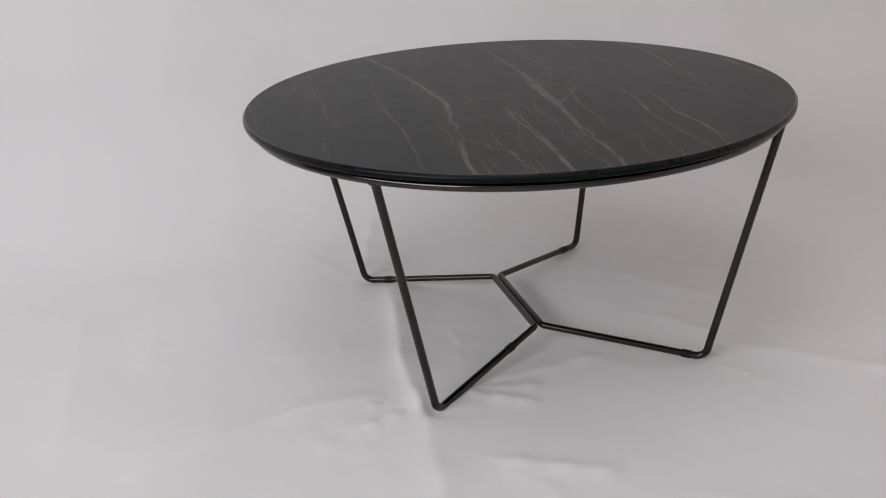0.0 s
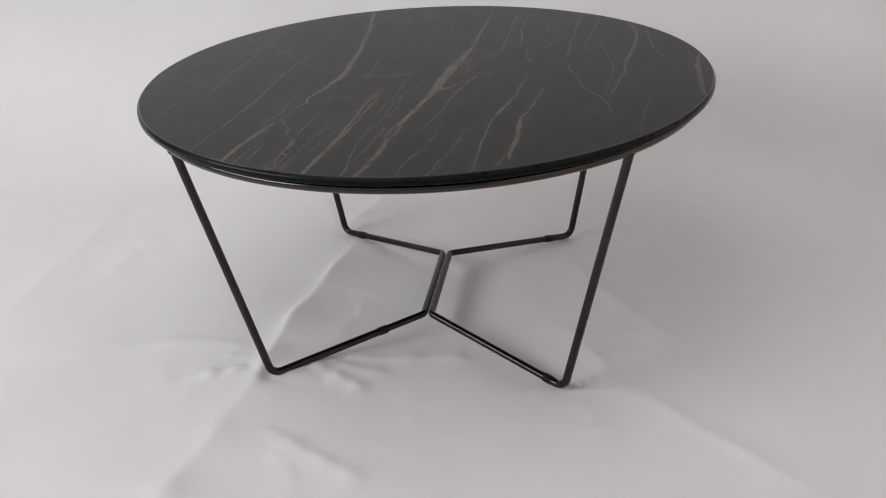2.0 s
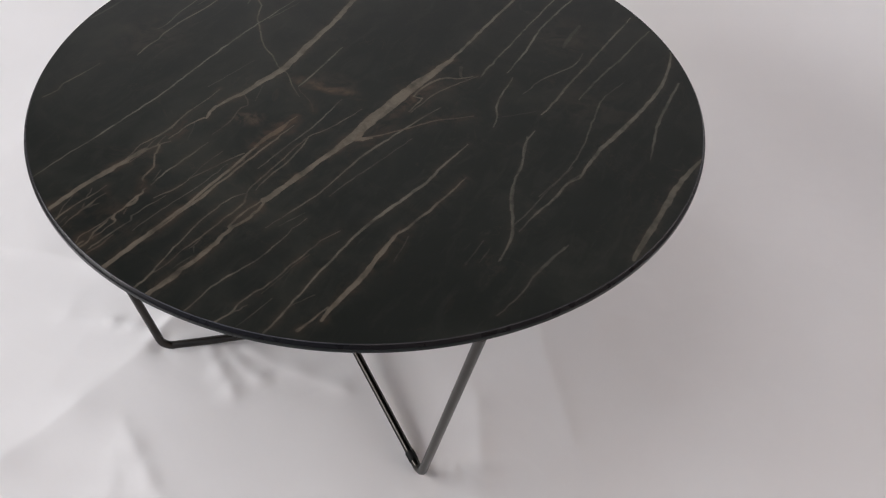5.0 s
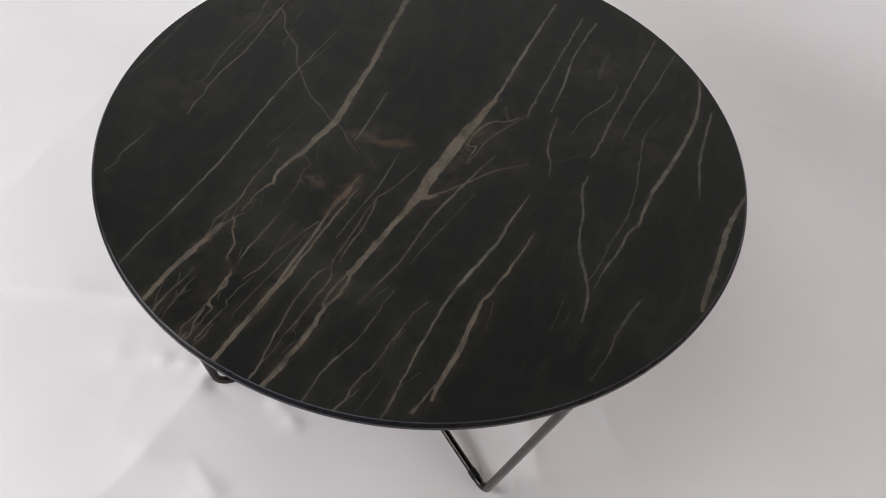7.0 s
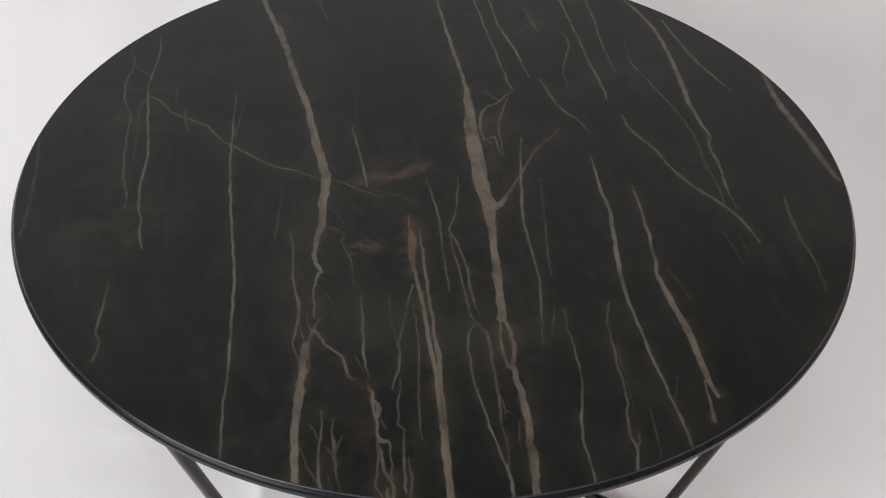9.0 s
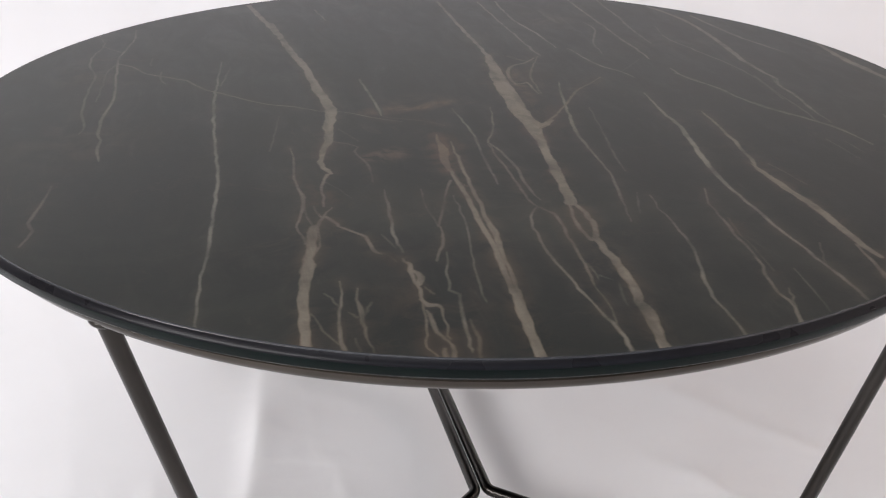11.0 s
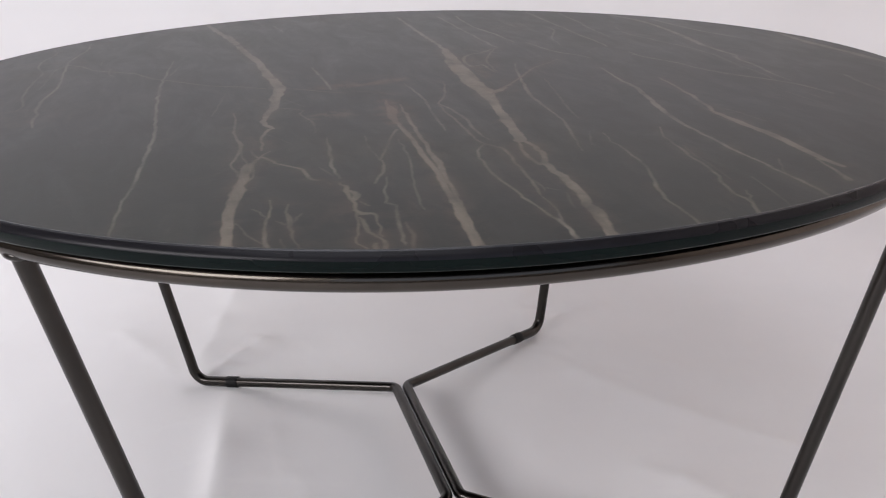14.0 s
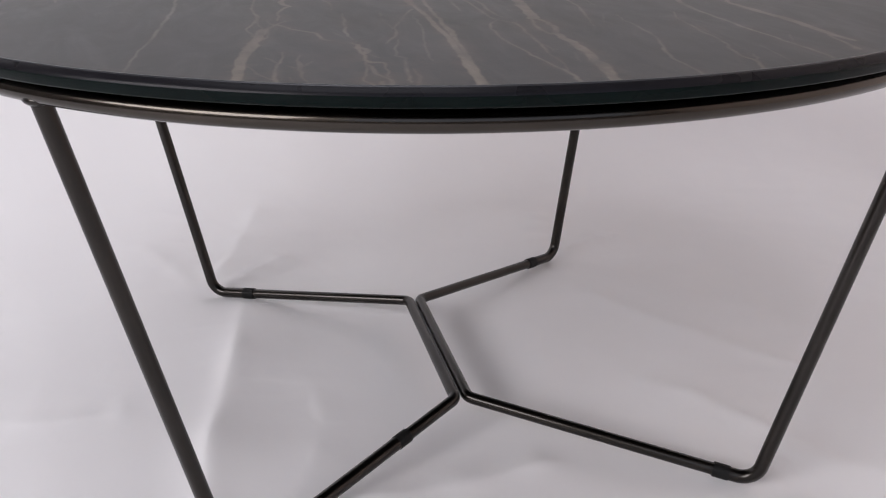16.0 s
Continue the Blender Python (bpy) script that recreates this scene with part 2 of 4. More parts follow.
def tube(way, radius, sides=20, closed=False, caps=True):
    """Vertices and faces of a round tube along the way; open ends get a ring just inside the cap, so that the side stays evenly round."""
    if caps and not closed:
        way = [way[0], way[0] + (way[1] - way[0]).normalized() * 0.0003, *way[1:-1], way[-1] + (way[-2] - way[-1]).normalized() * 0.0003, way[-1]]
    n = len(way)
    verts, faces = [], []
    normal = None
    for i, p in enumerate(way):
        a = way[i - 1] if i or closed else way[0]
        b = way[(i + 1) % n] if i < n - 1 or closed else way[-1]
        d = (b - a).normalized()
        if normal is None:
            normal = d.orthogonal().normalized()
        normal = (normal - d * normal.dot(d)).normalized()
        side = d.cross(normal)
        for k in range(sides):
            ang = 2 * math.pi * k / sides
            verts.append(p + (normal * math.cos(ang) + side * math.sin(ang)) * radius)
    for i in range(n if closed else n - 1):
        for k in range(sides):
            j = (i + 1) % n
            faces.append((i * sides + k, i * sides + (k + 1) % sides, j * sides + (k + 1) % sides, j * sides + k))
    if caps and not closed:
        faces.append(tuple(reversed(range(sides))))
        faces.append(tuple((n - 1) * sides + k for k in range(sides)))
    return verts, faces


def lathe(profile, segments):
    verts, faces = [], []
    for k in range(segments):
        a = 2 * math.pi * k / segments
        verts += [(r * math.cos(a), r * math.sin(a), z) for r, z in profile]
    m = len(profile)
    for k in range(segments):
        q = (k + 1) % segments
        for i in range(m - 1):
            faces.append((k * m + i, q * m + i, q * m + i + 1, k * m + i + 1))
    return verts, faces


# ---- the room ----
RX, EX, RY0, RY1, RZ = 2.4, 1.55, -2.7, 1.0, ROOF
bm = bmesh.new()
box(bm, -RX - 0.2, RY0 - 0.2, -0.12, EX + 0.15, RY1 + 0.2, -0.012)
floor = part("floor", bm, BOARDS, None)
tagged(floor, "plain grey floor under the white cloth", "floor", kind="structure")
bm = bmesh.new()
# the hole lets in the added top light
for x0, y0, x1, y1 in ((-RX - 0.2, RY0 - 0.2, KX0, RY1 + 0.2), (KX1, RY0 - 0.2, EX + 0.15, RY1 + 0.2), (KX0, RY0 - 0.2, KX1, KY0), (KX0, KY1, KX1, RY1 + 0.2)):
    box(bm, x0, y0, RZ, x1, y1, RZ + 0.12)
ceiling = part("ceiling", bm, CEILING, None)
tagged(ceiling, "plain pale grey painted ceiling with an opening added for unseen top light", "ceiling", kind="structure")
# the east one is a reflector, brought close to brighten the right
for name, b in (("wall_north", (-RX, RY1, -0.012, EX, RY1 + 0.15, RZ)), ("bounce_wall_east", (EX, RY0 - 0.15, -0.012, EX + 0.15, RY1 + 0.15, RZ))):
    bm = bmesh.new()
    box(bm, *b)
    wall = part(name, bm, BOUNCE_ROSE if name == "bounce_wall_east" else WALL, None)
    tagged(wall, "unseen pale rose wall added to bounce warm light" if name == "bounce_wall_east" else "plain warm grey painted room wall", "wall", kind="structure")
bm = bmesh.new()
for b in ((RY0 - 0.15, -0.012, WY0, RZ), (WY1, -0.012, RY1 + 0.15, RZ), (WY0, -0.012, WY1, UZ0), (WY0, UZ1, WY1, RZ)):
    box(bm, -RX - 0.15, b[0], b[1], -RX, b[2], b[3])
wall = part("wall_west", bm, WALL, None)
tagged(wall, "warm grey painted wall with a wide, unseen window opening", "wall", kind="structure")
bm = bmesh.new()
for b in ((-RX, -0.012, SX0, RZ), (SX1, -0.012, EX, RZ), (SX0, -0.012, SX1, WZ0), (SX0, WZ1, SX1, RZ)):
    box(bm, b[0], RY0 - 0.15, b[1], b[2], RY0, b[3])
wall = part("wall_south", bm, WALL, None)
tagged(wall, "warm grey painted wall with a wide, unseen window opening", "wall", kind="structure")


def window_unit(name, wide, high, m):
    """A painted frame round the opening, built in the x-z plane."""
    ob = new(name)
    ob.matrix_world = m
    tagged(ob, "unseen white painted window frame set in the wall", "window", kind="structure")
    bm = bmesh.new()
    for x0, z0, x1, z1 in ((-wide / 2, 0, -wide / 2 + 0.05, high), (wide / 2 - 0.05, 0, wide / 2, high), (-wide / 2 + 0.05, 0, wide / 2 - 0.05, 0.05),
                           (-wide / 2 + 0.05, high - 0.05, wide / 2 - 0.05, high)):
        box(bm, x0, -0.03, z0, x1, 0.03, z1)
    part("window_frame", bm, FRAME, ob)


window_unit("window_1", WY1 - WY0, UZ1 - UZ0, pose(-RX - 0.11, (WY0 + WY1) / 2, UZ0, 0, 0, 90))
# unseen south frame, built only round the added fill
window_unit("fill_window_2", SX1 - SX0, WZ1 - WZ0, pose((SX0 + SX1) / 2, RY0 - 0.11, WZ0))


# ---- the cloth: floor, sweep and backdrop in one sheet ----
def fold(x, y, height, left, right, *points):
    """Height of a crease that runs through the points: it falls off within left and right metres of its line, and dies out at its ends."""
    best = np.full(x.shape, 9.0)
    side = np.zeros(x.shape)
    along = np.zeros(x.shape)
    lengths = [math.dist(a, b) for a, b in zip(points, points[1:])]
    total, run = sum(lengths), 0.0
    for (ax, ay), (bx, by), ll in zip(points, points[1:], lengths):
        dx, dy = (bx - ax) / ll, (by - ay) / ll
        s = np.clip((x - ax) * dx + (y - ay) * dy, 0, ll)
        d = np.hypot(x - ax - s * dx, y - ay - s * dy)
        nearer = d < best
        best = np.where(nearer, d, best)
        side = np.where(nearer, (y - ay) * dx - (x - ax) * dy, side)
        along = np.where(nearer, (run + s) / total, along)
        run += ll
    ends = np.clip(np.minimum(along, 1 - along) / 0.22, 0, 1)
    ends = ends * ends * (3 - 2 * ends) * (0.8 + 0.2 * np.sin(along * 23 + height * 3000))
    w = np.where(side > 0, left, right)
    return height * ends * np.exp(0.007 / w - np.sqrt(best * best + 0.000049) / w)


FOLDS = []


def crease(height, left, right, *points):
    FOLDS.append((height, left, right, *points))


crease(0.0170, 0.0480, 0.0135, (-0.176, 0.232), (-0.180, 0.19), (-0.187, 0.122), (-0.194, 0.063), (-0.204, 0.021), (-0.216, -0.06), (-0.227, -0.150), (-0.226, -0.218), (-0.231, -0.301))
crease(0.0090, 0.0460, 0.0260, (-0.227, -0.150), (-0.228, -0.218), (-0.236, -0.301), (-0.246, -0.38), (-0.260, -0.45), (-0.290, -0.57))
crease(0.0036, 0.0140, 0.0200, (-0.150, 0.215), (-0.143, 0.186), (-0.138, 0.123), (-0.132, 0.065), (-0.140, 0.03))
crease(0.0033, 0.0160, 0.0080, (-0.215, 0.024), (-0.179, 0.020), (-0.141, 0.014), (-0.105, 0.024))
crease(0.0041, 0.0200, 0.0120, (-0.105, 0.045), (-0.120, 0.010), (-0.120, -0.060), (-0.148, -0.130), (-0.182, -0.196))
crease(0.0080, 0.0340, 0.0120, (-0.66, -0.243), (-0.56, -0.205), (-0.46, -0.172), (-0.365, -0.150), (-0.29, -0.155), (-0.24, -0.17))
crease(0.0030, 0.0220, 0.0100, (-0.40, -0.275), (-0.32, -0.240), (-0.235, -0.228))
crease(0.0028, 0.0200, 0.0110, (-0.42, 0.018), (-0.36, 0.006), (-0.27, 0.0))
crease(0.0050, 0.0180, 0.0180, (0.180, 0.195), (0.209, 0.142), (0.254, 0.050), (0.305, -0.021), (0.368, -0.102), (0.400, -0.135))
crease(0.0062, 0.0200, 0.0200, (0.175, -0.050), (0.222, -0.105), (0.250, -0.150), (0.278, -0.196), (0.300, -0.225))
crease(0.0060, 0.0230, 0.0180, (0.240, -0.180), (0.269, -0.208), (0.310, -0.246), (0.352, -0.284), (0.400, -0.330), (0.451, -0.375), (0.53, -0.44))
crease(0.0036, 0.0110, 0.0120, (0.214, -0.226), (0.250, -0.214), (0.285, -0.190))
crease(0.0028, 0.0240, 0.0340, (0.213, 0.218), (0.240, 0.180), (0.305, 0.122), (0.380, 0.055), (0.43, 0.01))
crease(0.0022, 0.0120, 0.0160, (0.210, 0.232), (0.236, 0.130), (0.262, 0.034), (0.292, -0.034))
crease(0.0064, 0.0130, 0.0180, (-0.196, -0.340), (-0.163, -0.368), (-0.120, -0.396), (-0.060, -0.428), (-0.02, -0.45))
crease(0.0034, 0.0169, 0.0220, (-0.206, -0.335), (-0.158, -0.396), (-0.130, -0.436), (-0.11, -0.49))
crease(0.0066, 0.0120, 0.0120, (-0.190, -0.185), (-0.157, -0.201), (-0.127, -0.224), (-0.088, -0.244), (-0.055, -0.268))
crease(0.0048, 0.0120, 0.0110, (-0.172, -0.182), (-0.134, -0.192), (-0.101, -0.206), (-0.070, -0.211), (-0.03, -0.213))
crease(0.0050, 0.0160, 0.0090, (-0.150, -0.178), (-0.115, -0.178), (-0.051, -0.177), (0.030, -0.172), (0.10, -0.168))
crease(0.0042, 0.0300, 0.0300, (-0.705, 0.36), (-0.709, 0.20), (-0.713, 0.06), (-0.722, -0.18))
crease(0.0045, 0.0250, 0.0250, (-0.578, 0.25), (-0.59, 0.13), (-0.604, 0.03))
crease(0.0032, 0.0140, 0.0140, (0.02, -0.50), (0.12, -0.56), (0.26, -0.60))
crease(0.0075, 0.0100, 0.0100, (-0.205, -0.225), (-0.240, -0.222), (-0.275, -0.224), (-0.310, -0.233), (-0.34, -0.24))
crease(0.0031, 0.0091, 0.0091, (-0.225, -0.215), (-0.262, -0.190), (-0.310, -0.178))
crease(0.0026, 0.0130, 0.0130, (0.210, -0.250), (0.240, -0.285), (0.255, -0.340))
crease(0.0072, 0.0140, 0.0200, (-0.214, 0.245), (-0.200, 0.31), (-0.165, 0.42), (-0.13, 0.53))
crease(0.0050, 0.0120, 0.0140, (-0.190, 0.235), (-0.170, 0.28), (-0.10, 0.34))
crease(0.0041, 0.0140, 0.0140, (-0.235, 0.255), (-0.26, 0.33), (-0.31, 0.42))
crease(0.0045, 0.0120, 0.0140, (0.212, 0.240), (0.26, 0.275), (0.34, 0.29))
crease(0.0041, 0.0120, 0.0140, (0.205, 0.245), (0.215, 0.32), (0.25, 0.40))
SWEEP_Y, SWEEP_R = 0.40, 0.30


def smooth_noise(x, y, scale, seed):
    """Sum of a few random waves: broad, uneven swells."""
    r = np.random.RandomState(seed)
    out = 0 * x
    for _ in range(9):
        a, ph, k = r.uniform(0, 6.283), r.uniform(0, 6.283), scale * r.uniform(0.6, 1.7)
        out = out + np.sin((x * math.cos(a) + y * math.sin(a)) * k + ph)
    return out / 9


def cloth_sheet():
    xs = np.concatenate([np.linspace(-2.1, -0.95, 30)[:-1], np.linspace(-0.95, 0.95, 620), np.linspace(0.95, 1.5, 20)[1:]])
    arc = SWEEP_R * math.pi / 2
    ss = np.concatenate([np.linspace(-2.3, -0.85, 30)[:-1], np.linspace(-0.85, 0.75, 520), np.linspace(0.75, SWEEP_Y + arc + 1.5 - SWEEP_R, 60)[1:]])
    X, S = np.meshgrid(xs, ss)
    ang = np.clip((S - SWEEP_Y) / SWEEP_R, 0, math.pi / 2)
    past = np.maximum(S - SWEEP_Y - arc, 0)
    Y = np.minimum(S, SWEEP_Y) + SWEEP_R * np.sin(ang)
    Zz = SWEEP_R * (1 - np.cos(ang)) + past
    H = np.zeros_like(X)
    # the creases wander a little and cross each other by the higher one
    XW = X + 0.007 * smooth_noise(X, S, 42, 11) + 0.001 * smooth_noise(X, S, 110, 12)
    SW = S + 0.007 * smooth_noise(X, S, 42, 13) + 0.001 * smooth_noise(X, S, 110, 14)
    for f in FOLDS:
        h = fold(XW, SW, *f)
        H = np.maximum(H, h) + 0.35 * np.minimum(H, h)
    H += 0.0030 * smooth_noise(X, S, 9, 3) + 0.0036 * smooth_noise(X, S, 24, 4) + 0.0007 * (1 - 2.5 * np.abs(smooth_noise(X, S, 46, 5))) + 0.0004 * smooth_noise(X, S, 90, 6)
    # the feet press the cloth flat
    for fx, fy in FOOT.values():
        H *= 1 - np.exp(-((X - fx) ** 2 + (S - fy) ** 2) / 0.018 ** 2)
    wall = np.clip((S - 0.5) / 0.5, 0, 1)
    H += wall * 0.010 * smooth_noise(X * 1.0, S * 0.25, 7, 8)
    H = np.maximum(H, -0.006)
    Yn, Zn = Y - H * np.sin(ang), Zz + H * np.cos(ang)
    n, m = X.shape
    V = np.stack([X, Yn, Zn], -1).reshape(-1, 3)
    idx = np.arange(n * m).reshape(n, m)
    F = np.stack([idx[:-1, :-1], idx[:-1, 1:], idx[1:, 1:], idx[1:, :-1]], -1).reshape(-1, 4)
    return V.tolist(), F.tolist()


R_TUBE = 0.0052
LEG_R = 0.0057
JOINT_Z = 0.032
JOINT = {-1: (-0.0018, -0.0970), 1: (0.0, 0.1040)}
FOOT = {(-1, -1): (-0.2095, -0.2345), (1, -1): (0.2085, -0.2380), (-1, 1): (-0.2095, 0.2345), (1, 1): (0.2095, 0.2345)}
cloth = mesh_object("backdrop_cloth", *cloth_sheet(), CLOTH)
tagged(cloth, "white creased cloth spread over the floor and up the wall", "cloth")

# ---- the coffee table ----
TOP_Z, TOP_R = 0.3861, 0.4014
table = new("coffee_table")
tagged(table, "round black veined coffee table with bent dark metal legs", "table")

VEINS = []


def vein(tone, strength, *points):
    """One vein: points of x, y in metres and half-width in millimetres."""
    VEINS.append((tone, strength, points))


vein(.35, .9, (-0.1496, 0.3628, 2.7), (-0.1469, 0.3410, 2.8), (-0.1428, 0.3126, 2.9), (-0.1364, 0.2649, 3.0), (-0.1296, 0.2164, 2.9))  # left top
vein(.2, .55, (-0.3029, 0.2464, 0.6), (-0.2989, 0.2182, 0.9), (-0.3026, 0.2005, 0.7), (-0.3080, 0.1718, 1.0), (-0.3076, 0.1434, 1.0), (-0.3012, 0.1153, 1.0), (-0.3033, 0.0864, 1.0), (-0.3052, 0.0485, 1.0), (-0.3052, 0.0098, 1.1), (-0.3014, -0.0184, 1.0), (-0.3041, -0.0339, 0.6))  # star left
vein(.25, .75, (-0.2704, 0.2751, 0.6), (-0.2719, 0.2339, 1.1), (-0.2786, 0.1951, 1.2), (-0.2838, 0.1664, 1.3), (-0.2839, 0.1410, 1.2), (-0.2832, 0.1028, 1.1), (-0.2825, 0.0662, 1.1), (-0.2836, 0.0339, 1.2), (-0.2882, 0.0104, 1.2), (-0.2904, -0.0150, 1.3), (-0.2906, -0.0376, 1.3), (-0.2878, -0.0511, 1.2), (-0.2893, -0.0703, 1.3), (-0.2864, -0.0937, 0.5))  # star right
vein(.3, .5, (-0.3010, 0.2184, 0.6), (-0.2922, 0.2024, 0.9), (-0.2818, 0.1901, 0.9))  # star tie
vein(.2, .4, (-0.2855, 0.1495, 0.6), (-0.2926, 0.1198, 0.7), (-0.2939, 0.0777, 0.7), (-0.2966, 0.0402, 0.5))  # star mid
vein(.95, .5, (-0.3061, 0.1687, 0.6), (-0.2940, 0.1657, 0.9), (-0.2802, 0.1643, 1.2), (-0.2628, 0.1568, 0.6))  # star red
vein(.3, .75, (-0.2827, 0.1492, 0.9), (-0.2702, 0.1368, 1.0), (-0.2590, 0.1137, 1.0), (-0.2418, 0.0985, 1.1), (-0.2248, 0.0835, 1.0), (-0.2128, 0.0590, 1.1), (-0.1964, 0.0396, 1.0), (-0.1803, 0.0207, 1.1), (-0.1614, 0.0018, 1.1), (-0.1427, -0.0073, 1.1), (-0.1244, -0.0233, 0.8), (-0.1060, -0.0299, 0.7), (-0.0823, -0.0507, 0.7), (-0.0662, -0.0623, 0.4))  # cross
vein(.2, .6, (-0.2454, 0.1150, 0.7), (-0.2465, 0.0936, 0.8), (-0.2423, 0.0775, 0.6))  # cross stub
vein(.2, .35, (-0.2534, 0.1616, 0.7), (-0.2544, 0.1379, 0.9))  # stub b
vein(.2, .5, (-0.1851, 0.1186, 0.6), (-0.1916, 0.0853, 1.0), (-0.1966, 0.0614, 0.6))  # thin head
vein(.15, .6, (-0.0789, 0.3271, 1.0), (-0.0777, 0.3061, 1.1), (-0.0743, 0.2732, 0.5))  # back j
vein(.3, .85, (0.0663, 0.3385, 1.6), (0.0641, 0.2920, 1.8), (0.0605, 0.2335, 1.9), (0.0573, 0.1652, 2.0), (0.0543, 0.1018, 2.2), (0.0498, 0.0752, 3.2))  # main top
vein(.15, .75, (0.1119, 0.3261, 0.9), (0.1102, 0.2874, 1.3), (0.1072, 0.2288, 1.2), (0.1052, 0.1669, 1.2), (0.1034, 0.1091, 1.3), (0.1038, 0.0894, 0.6))  # back a
vein(.15, .8, (0.1333, 0.3239, 1.1), (0.1291, 0.2855, 1.4), (0.1246, 0.2342, 1.4), (0.1283, 0.1848, 1.4), (0.1295, 0.1578, 1.3), (0.1286, 0.1141, 0.7))  # back b
vein(.25, .8, (0.2208, 0.3233, 0.9), (0.2173, 0.2767, 1.4), (0.2129, 0.2181, 1.4), (0.2088, 0.1631, 1.4), (0.2054, 0.1304, 1.5), (0.2045, 0.0925, 1.5), (0.2007, 0.0566, 0.8))  # back d
vein(.15, .5, (0.2539, 0.3041, 0.9), (0.2489, 0.2736, 1.4), (0.2448, 0.2293, 1.4), (0.2365, 0.1807, 1.4), (0.2302, 0.1344, 1.2), (0.2288, 0.1088, 0.7))  # back e
vein(.25, .85, (0.2953, 0.2690, 0.9), (0.2998, 0.2534, 1.6), (0.3067, 0.2159, 1.9), (0.3075, 0.1735, 2.1), (0.3025, 0.1205, 2.3), (0.2941, 0.0710, 2.6), (0.2875, 0.0417, 2.4), (0.2847, 0.0130, 2.0), (0.2837, -0.0094, 1.8), (0.2838, -0.0285, 1.4), (0.2752, -0.0437, 1.4), (0.2721, -0.0719, 1.5), (0.2641, -0.1084, 0.7))  # back f
vein(.15, .55, (0.3257, 0.2068, 1.4), (0.3266, 0.1613, 1.7), (0.3288, 0.1146, 1.7), (0.3357, 0.0790, 1.5), (0.3425, 0.0431, 0.6))  # back g
vein(.15, .5, (0.2637, 0.1711, 0.5), (0.2544, 0.1319, 1.0), (0.2566, 0.0903, 1.1), (0.2631, 0.0501, 1.1), (0.2673, 0.0176, 0.9), (0.2675, -0.0077, 0.9), (0.2652, -0.0346, 1.1), (0.2560, -0.0804, 0.6))  # back h
vein(.2, .6, (0.1957, 0.2057, 0.7), (0.1959, 0.1779, 1.2), (0.1830, 0.1458, 1.2), (0.1724, 0.1242, 1.0), (0.1639, 0.0832, 0.5))  # back i
vein(.15, .75, (0.1389, 0.1086, 0.5), (0.1401, 0.0992, 1.0), (0.1418, 0.0686, 1.3), (0.1477, 0.0416, 1.3), (0.1557, 0.0264, 1.1), (0.1609, 0.0046, 0.6))  # back c
vein(.1, .3, (0.1583, 0.0250, 0.5), (0.1782, 0.0442, 0.8), (0.1917, 0.0587, 0.5))  # back k
vein(.15, .75, (0.2065, 0.0240, 0.8), (0.2059, -0.0040, 1.2), (0.2140, -0.0293, 1.2), (0.2198, -0.0484, 1.2), (0.2210, -0.0640, 1.3), (0.2274, -0.0923, 1.3), (0.2385, -0.1163, 1.0))  # arc top
vein(.15, .7, (0.2270, -0.0909, 1.1), (0.2402, -0.1179, 1.1), (0.2495, -0.1370, 0.9), (0.2571, -0.1605, 1.2), (0.2590, -0.1913, 0.6))  # arc low
vein(.2, .25, (0.1674, 0.2666, 1.8), (0.1661, 0.2228, 2.8), (0.1688, 0.2049, 1.4))  # veil
vein(.15, .35, (0.2325, -0.1932, 0.6), (0.2307, -0.2107, 0.7))  # faint m
vein(.15, .45, (0.3102, -0.1384, 0.8), (0.3058, -0.1607, 1.4), (0.3010, -0.1848, 0.6))  # faint r
vein(.15, .5, (0.2032, 0.0086, 0.9), (0.2136, -0.0249, 1.2), (0.2214, -0.0628, 1.0), (0.2321, -0.0974, 1.0), (0.2494, -0.1327, 1.0), (0.2572, -0.1551, 1.1), (0.2604, -0.1899, 0.6))  # arc wave
vein(.15, .45, (0.2694, -0.0148, 0.7), (0.2609, -0.0669, 0.9), (0.2555, -0.1083, 0.8), (0.2509, -0.1383, 0.5))  # fork f
vein(.2, .6, (0.2852, -0.0174, 0.9), (0.2755, -0.0426, 1.2), (0.2721, -0.0784, 1.2), (0.2645, -0.1041, 1.2), (0.2597, -0.1410, 0.7))  # fork g
vein(.2, .6, (0.3127, -0.1334, 0.7), (0.3002, -0.1803, 1.3), (0.2972, -0.2200, 0.9), (0.2883, -0.2583, 0.5))  # slant
vein(.2, .5, (0.2330, -0.1726, 0.6), (0.2323, -0.2127, 0.6))  # slant b
vein(.2, .4, (0.2431, -0.1800, 0.5), (0.2429, -0.2029, 0.5))  # slant c
vein(.3, .45, (0.1626, -0.2055, 0.6), (0.1673, -0.2442, 0.6))  # slant d
vein(.3, .7, (0.3954, 0.0789, 1.5), (0.3859, 0.0281, 3.1), (0.3822, -0.0204, 3.2), (0.3814, -0.0598, 3.1), (0.3789, -0.0983, 3.0), (0.3788, -0.1200, 2.0))  # rim right
vein(.3, .6, (-0.3138, -0.1308, 0.6), (-0.3166, -0.1598, 1.0), (-0.3214, -0.1853, 1.4), (-0.3181, -0.1983, 1.1), (-0.3227, -0.2176, 0.7))  # edge left
vein(0.2, .25, (-0.388, 0.088, 1.3), (-0.388, -0.003, 1.7), (-0.393, -0.058, 1.3))  # rim left
